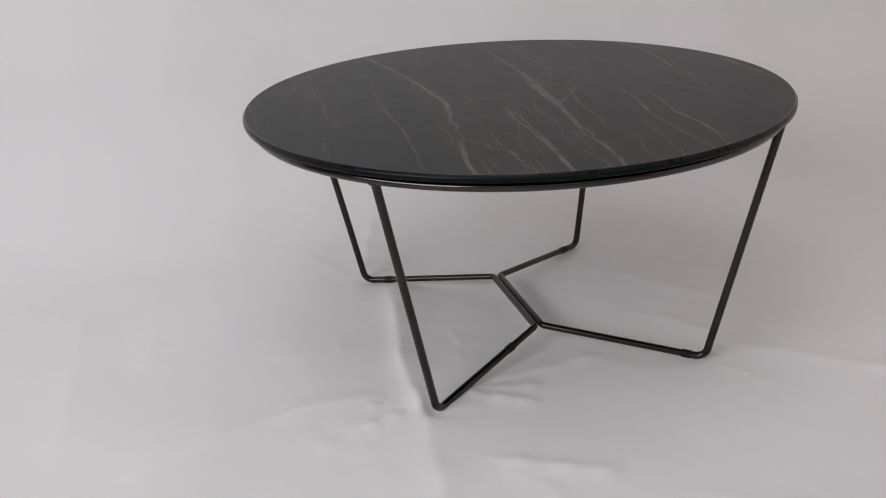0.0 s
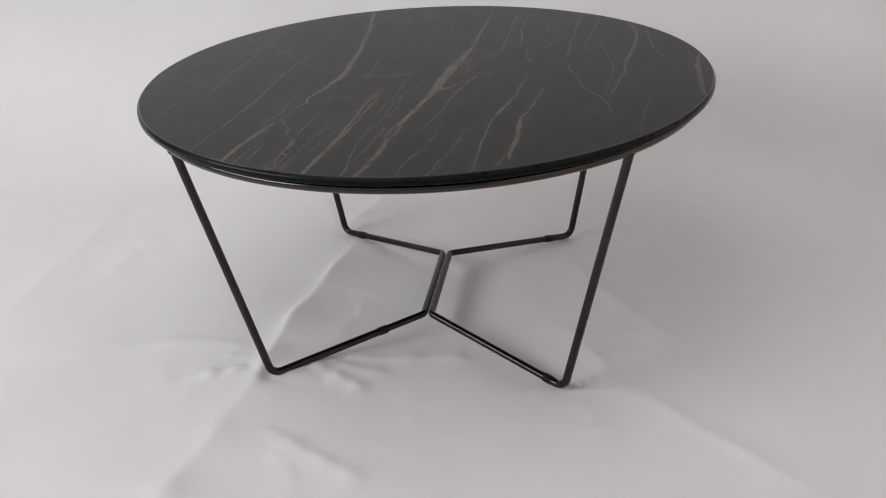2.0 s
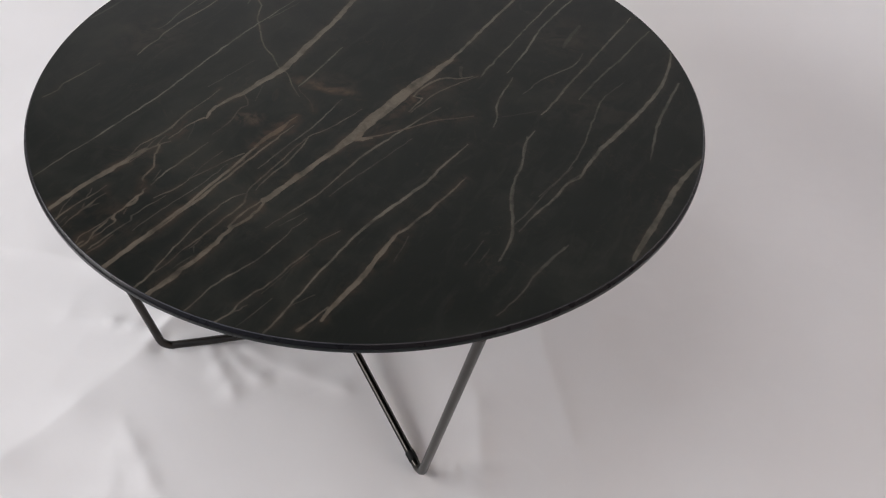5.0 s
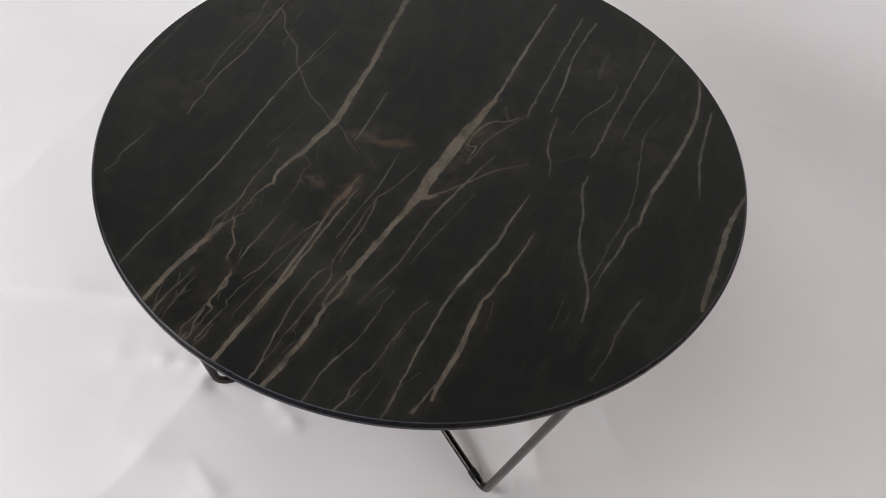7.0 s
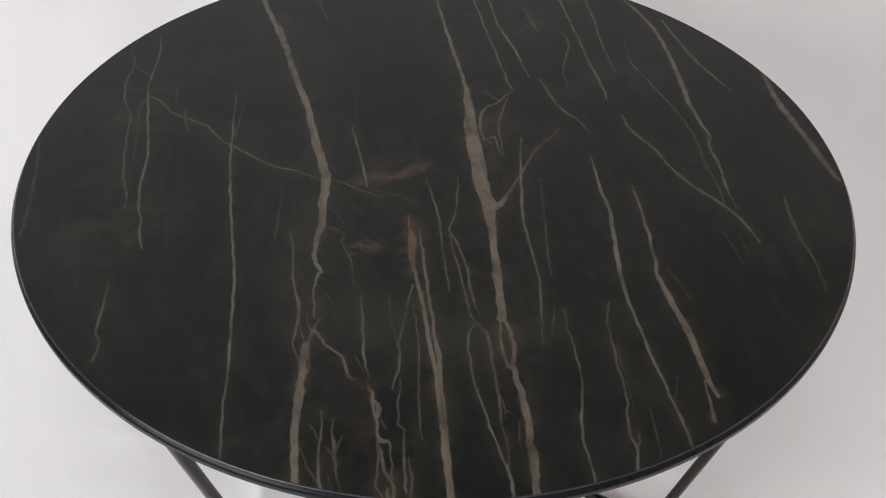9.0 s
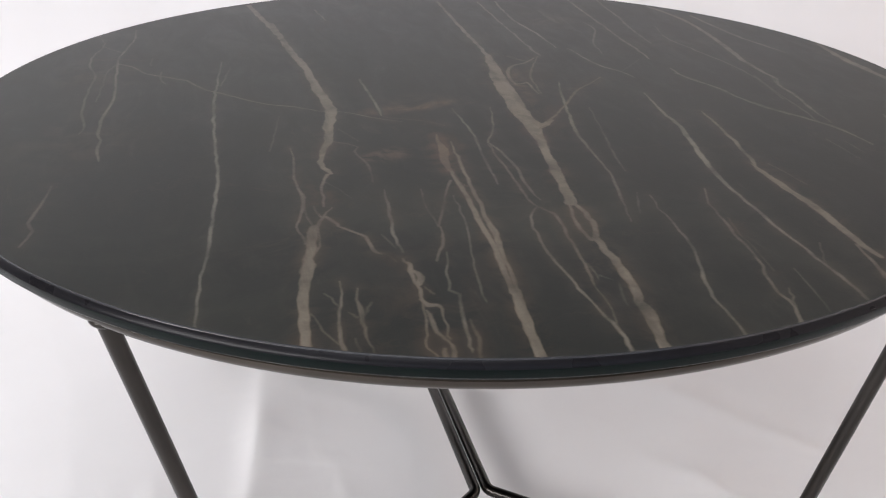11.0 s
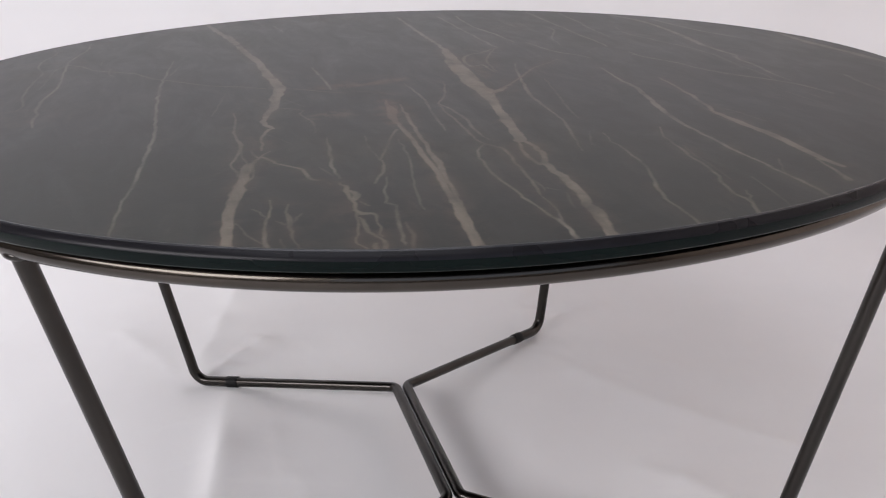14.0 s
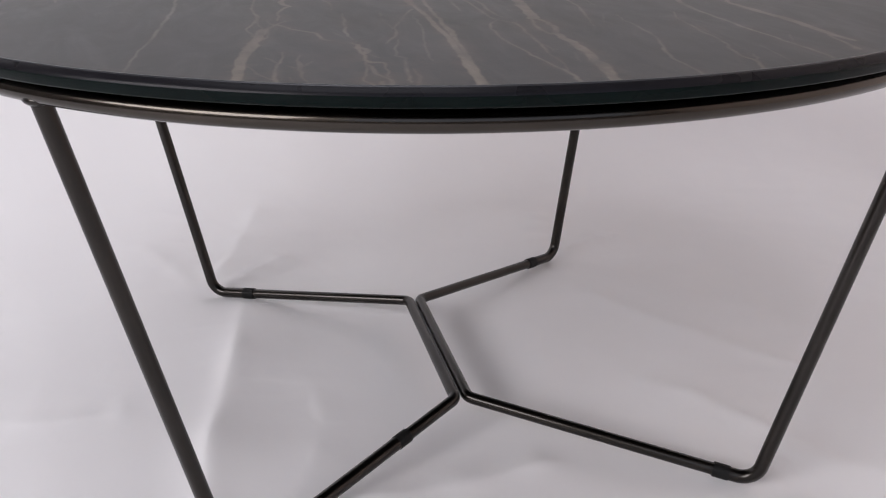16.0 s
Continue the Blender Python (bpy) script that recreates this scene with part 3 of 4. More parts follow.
vein(.45, 1.0, (-0.1582, -0.2313, 2.6), (-0.1614, -0.2444, 3.2), (-0.1633, -0.2586, 3.0), (-0.1667, -0.2719, 3.3), (-0.1693, -0.2847, 3.7), (-0.1719, -0.2969, 2.9), (-0.1750, -0.3144, 2.6), (-0.1772, -0.3309, 2.5), (-0.1787, -0.3466, 2.6), (-0.1800, -0.3590, 2.4), (-0.1808, -0.3671, 2.3))  # lower main
vein(.35, .95, (-0.1567, -0.0982, 0.4), (-0.1572, -0.1290, 0.8), (-0.1597, -0.1440, 0.7), (-0.1600, -0.1732, 1.0), (-0.1589, -0.1873, 1.4), (-0.1614, -0.2042, 1.2), (-0.1652, -0.2199, 0.8), (-0.1677, -0.2297, 0.6), (-0.1668, -0.2408, 0.8), (-0.1657, -0.2522, 1.0))  # left arm
vein(.35, .8, (-0.1593, -0.1960, 0.5), (-0.1594, -0.2173, 0.5), (-0.1589, -0.2311, 0.9))  # arm fork
vein(.38, .95, (-0.1342, 0.2730, 3.0), (-0.1312, 0.2330, 3.2), (-0.1258, 0.1566, 3.3), (-0.1196, 0.1005, 3.3), (-0.1188, 0.0477, 3.8), (-0.1165, 0.0074, 4.0), (-0.1151, -0.0195, 4.2), (-0.1191, -0.0422, 4.0), (-0.1238, -0.0673, 3.8), (-0.1283, -0.0909, 3.0), (-0.1332, -0.1072, 2.5), (-0.1383, -0.1228, 2.1), (-0.1402, -0.1352, 2.1), (-0.1376, -0.1463, 2.0), (-0.1355, -0.1529, 1.1))  # left upper
vein(.4, .9, (-0.1379, -0.1533, 1.3), (-0.1434, -0.1677, 1.0), (-0.1458, -0.1766, 0.9), (-0.1461, -0.1904, 1.0), (-0.1481, -0.2040, 0.7))  # neck
vein(.4, .95, (-0.1542, -0.2025, 0.4), (-0.1526, -0.2181, 1.0), (-0.1496, -0.2188, 1.3), (-0.1456, -0.2263, 1.1), (-0.1435, -0.2341, 0.9), (-0.1394, -0.2398, 0.8), (-0.1347, -0.2456, 0.9), (-0.1306, -0.2520, 1.1), (-0.1298, -0.2633, 1.2), (-0.1283, -0.2723, 1.1), (-0.1257, -0.2751, 0.4))  # knot
vein(.4, .9, (-0.1433, -0.2069, 0.4), (-0.1477, -0.2126, 0.8), (-0.1515, -0.2200, 1.1), (-0.1555, -0.2287, 1.4), (-0.1583, -0.2390, 1.1))  # knot b
vein(.4, .9, (-0.1563, -0.2341, 1.1), (-0.1569, -0.2455, 0.6), (-0.1583, -0.2570, 0.6), (-0.1619, -0.2647, 1.0))  # hole rim
vein(.8, .5, (-0.1258, -0.2729, 0.4), (-0.1224, -0.2794, 0.4), (-0.1200, -0.2862, 0.4))  # rust trail
vein(.12, .85, (-0.1921, 0.1360, 0.6), (-0.2031, 0.0323, 1.2), (-0.2054, -0.0080, 1.2), (-0.2078, -0.0598, 1.1), (-0.2083, -0.1114, 1.2), (-0.2088, -0.1372, 1.1), (-0.2107, -0.1609, 1.1), (-0.2157, -0.2076, 1.1), (-0.2192, -0.2449, 1.0), (-0.2232, -0.2680, 0.8), (-0.2264, -0.2926, 0.8), (-0.2287, -0.3125, 0.8), (-0.2300, -0.3296, 0.7))  # thin left
vein(.35, .9, (-0.1543, -0.3000, 0.4), (-0.1550, -0.3134, 0.5), (-0.1578, -0.3245, 0.9), (-0.1606, -0.3351, 1.0), (-0.1622, -0.3482, 1.1), (-0.1627, -0.3609, 1.2), (-0.1630, -0.3706, 1.3))  # sprig a
vein(.35, .8, (-0.1638, -0.3112, 0.4), (-0.1614, -0.3166, 0.5), (-0.1593, -0.3252, 0.7))  # sprig al
vein(.35, .75, (-0.1736, -0.3291, 0.4), (-0.1715, -0.3362, 0.4), (-0.1702, -0.3462, 0.4), (-0.1672, -0.3537, 0.4), (-0.1638, -0.3611, 0.4))  # sprig b
vein(.45, .65, (-0.1458, -0.3096, 0.4), (-0.1490, -0.3208, 0.7), (-0.1486, -0.3297, 1.4), (-0.1495, -0.3406, 1.5), (-0.1501, -0.3486, 1.1), (-0.1509, -0.3588, 0.6), (-0.1500, -0.3680, 0.5), (-0.1493, -0.3740, 0.4))  # sprig c
vein(.5, .55, (-0.1551, -0.3325, 0.4), (-0.1516, -0.3384, 1.0))  # sprig c2
vein(.5, .5, (-0.1417, -0.3256, 0.4), (-0.1472, -0.3362, 0.9))  # sprig c3
vein(.5, .4, (-0.1561, -0.3575, 0.4), (-0.1559, -0.3709, 0.6))  # sprig d
vein(.25, .9, (-0.1060, -0.1873, 0.4), (-0.1086, -0.2084, 1.1), (-0.1117, -0.2330, 1.1), (-0.1145, -0.2521, 1.1), (-0.1146, -0.2634, 0.9), (-0.1141, -0.2758, 0.5))  # drip top
vein(.35, .5, (-0.1212, -0.2504, 0.4), (-0.1187, -0.2623, 0.5), (-0.1165, -0.2702, 0.4))  # drip top2
vein(.5, .95, (-0.1158, -0.2831, 0.7), (-0.1144, -0.2896, 1.1), (-0.1145, -0.2983, 1.4), (-0.1151, -0.3110, 1.2), (-0.1160, -0.3261, 0.9), (-0.1176, -0.3374, 0.8), (-0.1192, -0.3509, 0.6), (-0.1221, -0.3634, 0.4), (-0.1239, -0.3696, 0.4), (-0.1230, -0.3768, 0.4), (-0.1216, -0.3839, 0.4))  # drip head
vein(.45, .9, (-0.1130, -0.2986, 1.1), (-0.1108, -0.3050, 2.1), (-0.1141, -0.3131, 1.8))  # drip blob
vein(.6, .7, (-0.1116, -0.3169, 0.4), (-0.1088, -0.3249, 0.8))  # drip blob2
vein(.5, .95, (-0.1167, -0.3289, 1.1), (-0.1144, -0.3353, 1.8), (-0.1105, -0.3363, 1.6), (-0.1090, -0.3395, 0.9), (-0.1099, -0.3505, 0.5), (-0.1112, -0.3625, 0.5), (-0.1117, -0.3686, 0.6))  # drip mid
vein(.45, .9, (-0.1166, -0.3405, 1.0), (-0.1163, -0.3473, 1.1), (-0.1165, -0.3570, 1.1), (-0.1154, -0.3656, 1.3), (-0.1132, -0.3708, 1.0), (-0.1124, -0.3760, 1.2), (-0.1145, -0.3847, 1.6))  # drip low
vein(.5, .9, (-0.1166, -0.3764, 1.1), (-0.1178, -0.3829, 1.4))  # drip foot
vein(.35, .85, (-0.0850, -0.2492, 0.4), (-0.0885, -0.2661, 1.1), (-0.0940, -0.2793, 1.0), (-0.0982, -0.2902, 1.0))  # hook
vein(.3, .55, (-0.0831, -0.1919, 0.4), (-0.0869, -0.2224, 0.4), (-0.0856, -0.2353, 0.4), (-0.0863, -0.2489, 0.5))  # hook up
vein(.45, .6, (-0.0651, -0.1915, 0.5), (-0.0713, -0.2086, 0.7), (-0.0792, -0.2285, 1.0), (-0.0856, -0.2475, 0.6))  # hook up2
vein(.3, .9, (-0.0899, -0.2811, 0.4), (-0.0952, -0.3030, 0.7), (-0.0995, -0.3199, 0.7), (-0.0990, -0.3249, 1.1), (-0.0965, -0.3279, 0.9), (-0.0986, -0.3393, 0.9), (-0.1010, -0.3527, 1.0), (-0.1030, -0.3656, 1.1), (-0.1045, -0.3765, 1.0), (-0.1046, -0.3824, 0.5))  # pin
vein(.6, .55, (-0.0977, -0.3536, 0.5), (-0.0991, -0.3707, 1.1), (-0.1024, -0.3878, 0.8))  # pin b
vein(.2, .8, (-0.0651, -0.2064, 0.4), (-0.0677, -0.2313, 0.7), (-0.0692, -0.2515, 0.6), (-0.0740, -0.2734, 0.6), (-0.0774, -0.2905, 0.5), (-0.0803, -0.3067, 0.6), (-0.0837, -0.3250, 0.6), (-0.0849, -0.3398, 0.4))  # wisp
vein(.85, .85, (-0.0477, -0.0955, 0.6), (-0.0503, -0.1119, 1.6), (-0.0506, -0.1259, 3.2), (-0.0541, -0.1452, 3.1), (-0.0565, -0.1658, 1.8))  # rust head
vein(.5, .95, (-0.0562, -0.1618, 1.3), (-0.0566, -0.1760, 1.5), (-0.0569, -0.1935, 1.7), (-0.0578, -0.2163, 1.7), (-0.0599, -0.2416, 1.8), (-0.0612, -0.2574, 1.8), (-0.0615, -0.2727, 1.8), (-0.0631, -0.2905, 1.8), (-0.0653, -0.3071, 1.8), (-0.0664, -0.3199, 1.8), (-0.0685, -0.3337, 2.0))  # rust left
vein(.5, .9, (-0.0408, -0.1118, 0.4), (-0.0437, -0.1344, 1.0), (-0.0464, -0.1610, 1.2), (-0.0502, -0.1903, 1.3), (-0.0514, -0.2134, 1.4), (-0.0529, -0.2307, 1.3), (-0.0556, -0.2508, 1.6), (-0.0557, -0.2642, 1.8), (-0.0583, -0.2809, 1.7), (-0.0607, -0.2981, 1.3), (-0.0626, -0.3164, 1.4), (-0.0656, -0.3308, 1.4))  # rust right
vein(.45, 1.0, (-0.0668, -0.3323, 2.9), (-0.0689, -0.3437, 2.9), (-0.0710, -0.3575, 3.0), (-0.0724, -0.3680, 2.8), (-0.0737, -0.3781, 2.8), (-0.0747, -0.3879, 2.6), (-0.0772, -0.3993, 2.6))  # rust low
vein(.7, .7, (-0.0558, -0.1691, 0.6), (-0.0548, -0.1863, 0.7), (-0.0529, -0.1945, 0.6))  # rust tie
vein(.4, .7, (-0.0608, -0.1829, 1.1), (-0.0678, -0.1984, 0.7), (-0.0735, -0.2169, 0.4))  # rust tail
vein(.3, .8, (0.0104, -0.0447, 0.4), (0.0007, -0.0839, 1.0), (-0.0086, -0.1073, 0.8), (-0.0161, -0.1213, 0.8), (-0.0120, -0.1328, 1.0), (-0.0111, -0.1555, 1.1), (-0.0112, -0.1799, 1.1), (-0.0146, -0.2085, 0.9), (-0.0130, -0.2264, 0.4))  # mid top
vein(.4, .85, (-0.0163, -0.1248, 0.4), (-0.0178, -0.1572, 0.8), (-0.0184, -0.1832, 1.1), (-0.0198, -0.2101, 1.1), (-0.0199, -0.2318, 1.0), (-0.0175, -0.2376, 0.7), (-0.0135, -0.2446, 1.1), (-0.0120, -0.2533, 1.2), (-0.0153, -0.2726, 1.1), (-0.0166, -0.2890, 0.9), (-0.0187, -0.3050, 1.1), (-0.0215, -0.3213, 1.0), (-0.0229, -0.3339, 0.7), (-0.0248, -0.3428, 0.4), (-0.0247, -0.3548, 0.4), (-0.0271, -0.3684, 0.4), (-0.0290, -0.3767, 0.4))  # mid low
vein(.3, .9, (-0.0184, -0.2348, 0.8), (-0.0243, -0.2419, 0.8), (-0.0305, -0.2570, 0.8), (-0.0321, -0.2700, 0.9), (-0.0344, -0.2904, 1.0), (-0.0344, -0.3080, 0.9), (-0.0335, -0.3249, 0.8), (-0.0332, -0.3376, 0.9), (-0.0320, -0.3500, 0.9), (-0.0321, -0.3644, 0.9), (-0.0299, -0.3733, 1.1), (-0.0302, -0.3839, 1.1), (-0.0306, -0.3930, 1.2), (-0.0321, -0.4016, 1.2))  # mid split
vein(.35, .5, (-0.0187, -0.3099, 0.5), (-0.0179, -0.3222, 0.6), (-0.0193, -0.3316, 0.4))  # mid side
vein(.2, .85, (-0.0202, -0.0404, 0.4), (-0.0203, -0.0656, 0.9), (-0.0203, -0.0919, 1.0), (-0.0236, -0.1219, 1.0), (-0.0276, -0.1516, 0.9), (-0.0298, -0.1754, 0.9), (-0.0323, -0.1966, 0.4))  # needle
vein(.5, 1.0, (0.0554, 0.1030, 2.6), (0.0512, 0.0839, 4.2), (0.0462, 0.0528, 5.8), (0.0390, 0.0108, 6.8), (0.0355, -0.0205, 6.8), (0.0318, -0.0497, 6.5), (0.0297, -0.0704, 6.2), (0.0290, -0.0880, 6.0), (0.0272, -0.1047, 5.0), (0.0245, -0.1191, 3.8), (0.0222, -0.1363, 3.2), (0.0175, -0.1602, 3.4), (0.0131, -0.1857, 3.6), (0.0096, -0.2048, 3.2), (0.0064, -0.2229, 3.7), (0.0035, -0.2357, 3.3))  # main
vein(.62, .95, (0.0300, -0.0800, 5.0), (0.0330, -0.0935, 5.6), (0.0400, -0.0925, 3.2), (0.0480, -0.0860, 1.8))  # main heel
vein(.5, .95, (0.0025, -0.2355, 1.2), (-0.0030, -0.2555, 1.1), (-0.0049, -0.2673, 1.3), (-0.0045, -0.2768, 1.3), (-0.0041, -0.2868, 1.5))  # loop l
vein(.5, .95, (0.0049, -0.2361, 1.1), (0.0068, -0.2453, 1.8), (0.0064, -0.2578, 1.8), (0.0047, -0.2696, 1.7), (0.0002, -0.2826, 1.7))  # loop r
vein(.45, 1.0, (-0.0013, -0.2853, 2.6), (-0.0015, -0.2986, 2.7), (-0.0020, -0.3112, 2.7), (-0.0021, -0.3228, 2.7), (-0.0037, -0.3355, 2.8), (-0.0050, -0.3446, 2.8), (-0.0072, -0.3532, 3.0), (-0.0087, -0.3628, 2.9), (-0.0103, -0.3738, 3.1), (-0.0123, -0.3857, 3.0), (-0.0145, -0.3955, 2.8), (-0.0163, -0.4036, 2.6))  # main low
vein(.2, .6, (-0.0105, -0.3382, 0.4), (-0.0139, -0.3497, 0.8), (-0.0160, -0.3610, 0.4))  # main chip
vein(.1, .6, (-0.0167, -0.3271, 0.4), (-0.0122, -0.3340, 0.4))  # main chip2
vein(.7, .75, (0.0289, -0.1036, 1.7), (0.0375, -0.0953, 1.7), (0.0487, -0.0819, 1.2), (0.0592, -0.0705, 1.1), (0.0724, -0.0519, 1.1), (0.0862, -0.0323, 1.3), (0.0995, -0.0163, 1.1), (0.1160, -0.0019, 1.0), (0.1311, 0.0119, 0.4))  # spur
vein(.25, .85, (0.0896, 0.0060, 0.4), (0.0803, -0.0231, 1.1), (0.0724, -0.0519, 1.1), (0.0655, -0.0790, 1.4), (0.0585, -0.1042, 1.5), (0.0539, -0.1320, 1.3), (0.0513, -0.1572, 1.0), (0.0493, -0.1787, 0.8), (0.0479, -0.1941, 0.9), (0.0435, -0.2130, 0.9), (0.0383, -0.2307, 0.9), (0.0332, -0.2517, 0.5), (0.0289, -0.2691, 0.4))  # crossing
vein(.2, .5, (0.0890, -0.0632, 0.4), (0.0771, -0.1151, 0.7), (0.0686, -0.1498, 0.8), (0.0633, -0.1712, 0.8), (0.0596, -0.1949, 0.4))  # faint k
vein(.1, .45, (0.0513, -0.2292, 0.4), (0.0456, -0.2442, 0.7), (0.0389, -0.2599, 0.4))  # faint k2
vein(.45, .75, (0.1006, 0.0886, 0.4), (0.0782, 0.0456, 1.0), (0.0707, 0.0276, 1.1), (0.0665, 0.0046, 0.8), (0.0635, -0.0192, 1.1))  # curl a
vein(.5, .8, (0.0950, 0.0840, 0.8), (0.0790, 0.0690, 1.5), (0.0660, 0.0640, 1.6), (0.0540, 0.0400, 1.5), (0.0510, 0.0090, 1.3), (0.0620, 0.0105, 1.3), (0.0610, -0.0200, 0.8))  # curl b
vein(.6, .4, (0.0732, 0.0949, 2.5), (0.0812, 0.0771, 1.7), (0.0915, 0.0748, 0.8))  # curl c
vein(.25, .9, (0.1491, -0.0392, 0.5), (0.1448, -0.0689, 1.1), (0.1407, -0.0968, 1.6), (0.1400, -0.1170, 1.7), (0.1342, -0.1413, 2.0), (0.1288, -0.1642, 1.9), (0.1222, -0.1909, 1.8), (0.1182, -0.2111, 1.7), (0.1141, -0.2330, 1.5), (0.1138, -0.2509, 1.3), (0.1126, -0.2728, 1.2), (0.1109, -0.2941, 1.2), (0.1103, -0.3127, 1.1), (0.1100, -0.3297, 1.0), (0.1102, -0.3452, 1.0), (0.1100, -0.3605, 1.1), (0.1095, -0.3731, 1.1), (0.1076, -0.3848, 1.4))  # right a
vein(.5, .5, (0.1229, -0.3218, 0.4), (0.1158, -0.3347, 0.5), (0.1113, -0.3448, 0.5))  # right a2
vein(.35, .85, (0.1735, -0.0932, 0.7), (0.1711, -0.1136, 1.1), (0.1664, -0.1389, 1.3), (0.1632, -0.1605, 1.7), (0.1582, -0.1828, 1.6), (0.1566, -0.1959, 1.7), (0.1512, -0.2075, 1.1))  # right b
vein(.5, .9, (0.1512, -0.2033, 0.9), (0.1503, -0.2189, 2.1), (0.1504, -0.2389, 2.4), (0.1506, -0.2580, 2.6), (0.1507, -0.2760, 2.8), (0.1493, -0.2953, 3.0), (0.1475, -0.3142, 2.6), (0.1462, -0.3313, 2.3), (0.1465, -0.3458, 1.8))  # right c
vein(.45, .8, (0.1428, -0.3283, 0.6), (0.1373, -0.3505, 1.2), (0.1332, -0.3675, 1.7))  # right c2
vein(.25, .85, (0.0578, -0.2354, 0.4), (0.0532, -0.2566, 0.5), (0.0544, -0.2654, 0.7), (0.0519, -0.2812, 0.8), (0.0502, -0.2964, 0.9), (0.0465, -0.3140, 0.9), (0.0402, -0.3333, 1.0), (0.0352, -0.3483, 1.1), (0.0320, -0.3629, 0.9), (0.0308, -0.3761, 0.9), (0.0301, -0.3883, 0.9), (0.0277, -0.4005, 0.9))  # front a
vein(.35, .85, (0.0978, -0.2339, 0.4), (0.0885, -0.2564, 0.7), (0.0867, -0.2733, 0.8), (0.0834, -0.2889, 1.0), (0.0793, -0.3074, 1.1), (0.0785, -0.3219, 0.9), (0.0748, -0.3384, 0.9), (0.0694, -0.3536, 1.0), (0.0669, -0.3656, 0.8), (0.0676, -0.3748, 1.1), (0.0663, -0.3833, 1.0), (0.0601, -0.3969, 1.3))  # front b
vein(.7, .45, (0.0897, -0.2782, 0.5), (0.0851, -0.2988, 0.5), (0.0813, -0.3262, 0.5), (0.0778, -0.3459, 0.4))  # front b2
vein(.4, .6, (0.0750, -0.3645, 0.4), (0.0679, -0.3808, 0.7))  # front b3
vein(.25, .6, (0.0903, -0.3457, 0.4), (0.0869, -0.3687, 0.4), (0.0847, -0.3791, 0.5), (0.0813, -0.3910, 0.5))  # front c
vein(.4, .65, (-0.1263, -0.0914, 0.4), (-0.1153, -0.0999, 0.4), (-0.1086, -0.1085, 0.6), (-0.1127, -0.1156, 0.8), (-0.1108, -0.1316, 0.8), (-0.1080, -0.1482, 0.9), (-0.1106, -0.1728, 0.6))  # tuft
vein(.3, .4, (-0.1168, -0.0664, 0.4), (-0.1111, -0.0829, 0.5), (-0.1067, -0.0960, 0.4))  # tuft b
vein(.3, .4, (-0.1416, -0.1653, 0.4), (-0.1345, -0.1794, 0.4), (-0.1291, -0.1945, 0.4))  # tuft c
vein(.15, .85, (-0.0780, 0.0551, 0.6), (-0.0777, 0.0250, 1.3), (-0.0772, -0.0018, 1.1), (-0.0779, -0.0239, 1.2), (-0.0789, -0.0449, 0.7))  # short
vein(.7, .5, (-0.0789, -0.0449, 0.5), (-0.0696, -0.0539, 0.5), (-0.0573, -0.0595, 0.5), (-0.0450, -0.0678, 0.5), (-0.0368, -0.0777, 0.4))  # short b
vein(.15, .45, (-0.1568, -0.0278, 0.4), (-0.1650, -0.0700, 0.6), (-0.1714, -0.1015, 0.4))  # small l


def patch(tone, strength, x, y, long, wide, turn):
    """A clouded patch in the stone."""
    PATCHES.append((tone, strength, x, y, long, wide, radians(turn)))


PATCHES = []
patch(0.7, 0.80, -0.050, -0.030, 0.050, 0.012, 8)
patch(0.3, 0.45, -0.045, -0.020, 0.035, 0.020, 0)
patch(0.45, 0.90, -0.094, -0.128, 0.020, 0.014, 15)
patch(0.9, 0.55, -0.050, -0.125, 0.030, 0.016, 80)
patch(0.9, 0.28, 0.045, -0.080, 0.050, 0.018, 80)
patch(0.75, 0.62, 0.0520, -0.005, 0.075, 0.009, 82)
patch(0.5, 0.40, 0.0640, 0.030, 0.045, 0.016, 70)
patch(0.95, 0.30, -0.285, 0.170, 0.030, 0.012, 5)
patch(0.9, 0.18, 0.160, -0.215, 0.060, 0.010, 100)
patch(0.9, 0.30, -0.150, -0.190, 0.030, 0.016, 100)
patch(0.7, 0.40, 0.060, 0.020, 0.030, 0.040, 70)
patch(0.4, 0.30, -0.300, 0.120, 0.040, 0.050, 20)
patch(0.2, 0.30, 0.160, 0.230, 0.050, 0.045, 0)
patch(0.2, 0.22, 0.240, 0.100, 0.060, 0.050, 40)
patch(0.5, 0.25, -0.110, -0.330, 0.050, 0.030, 0)
patch(0.3, 0.22, -0.300, -0.050, 0.060, 0.050, 60)


def flowing(points, step=0.008):
    """Catmull-Rom way through the points, with a small seeded wander."""
    p = np.array(points, float)
    if len(p) == 2:
        p = np.array([p[0], (p[0] + p[1]) / 2, p[1]])
    q = np.vstack([2 * p[0] - p[1], p, 2 * p[-1] - p[-2]])
    out = []
    for i in range(1, len(q) - 2):
        a, b, c, d = q[i - 1:i + 3]
        for u in np.linspace(0, 1, max(2, int(np.hypot(*(c - b)[:2]) / step)), endpoint=False):
            out.append(0.5 * (2 * b + (c - a) * u + (2 * a - 5 * b + 4 * c - d) * u * u + (3 * b - a - 3 * c + d) * u ** 3))
    out = np.array(out + [q[-2]])
    wander = np.random.RandomState(int(abs(p[0, 0] * 1e4)) + 7)
    drift = np.convolve(wander.normal(0, 1, len(out) + 4), np.ones(3) / 3, "same")[2:-2]
    out[1:-1, :2] += wander.normal(0, 0.00035, (len(out) - 2, 2))
    out[:, 2] = np.maximum(out[:, 2] * (1 + 0.10 * drift), 0.45)
    return out


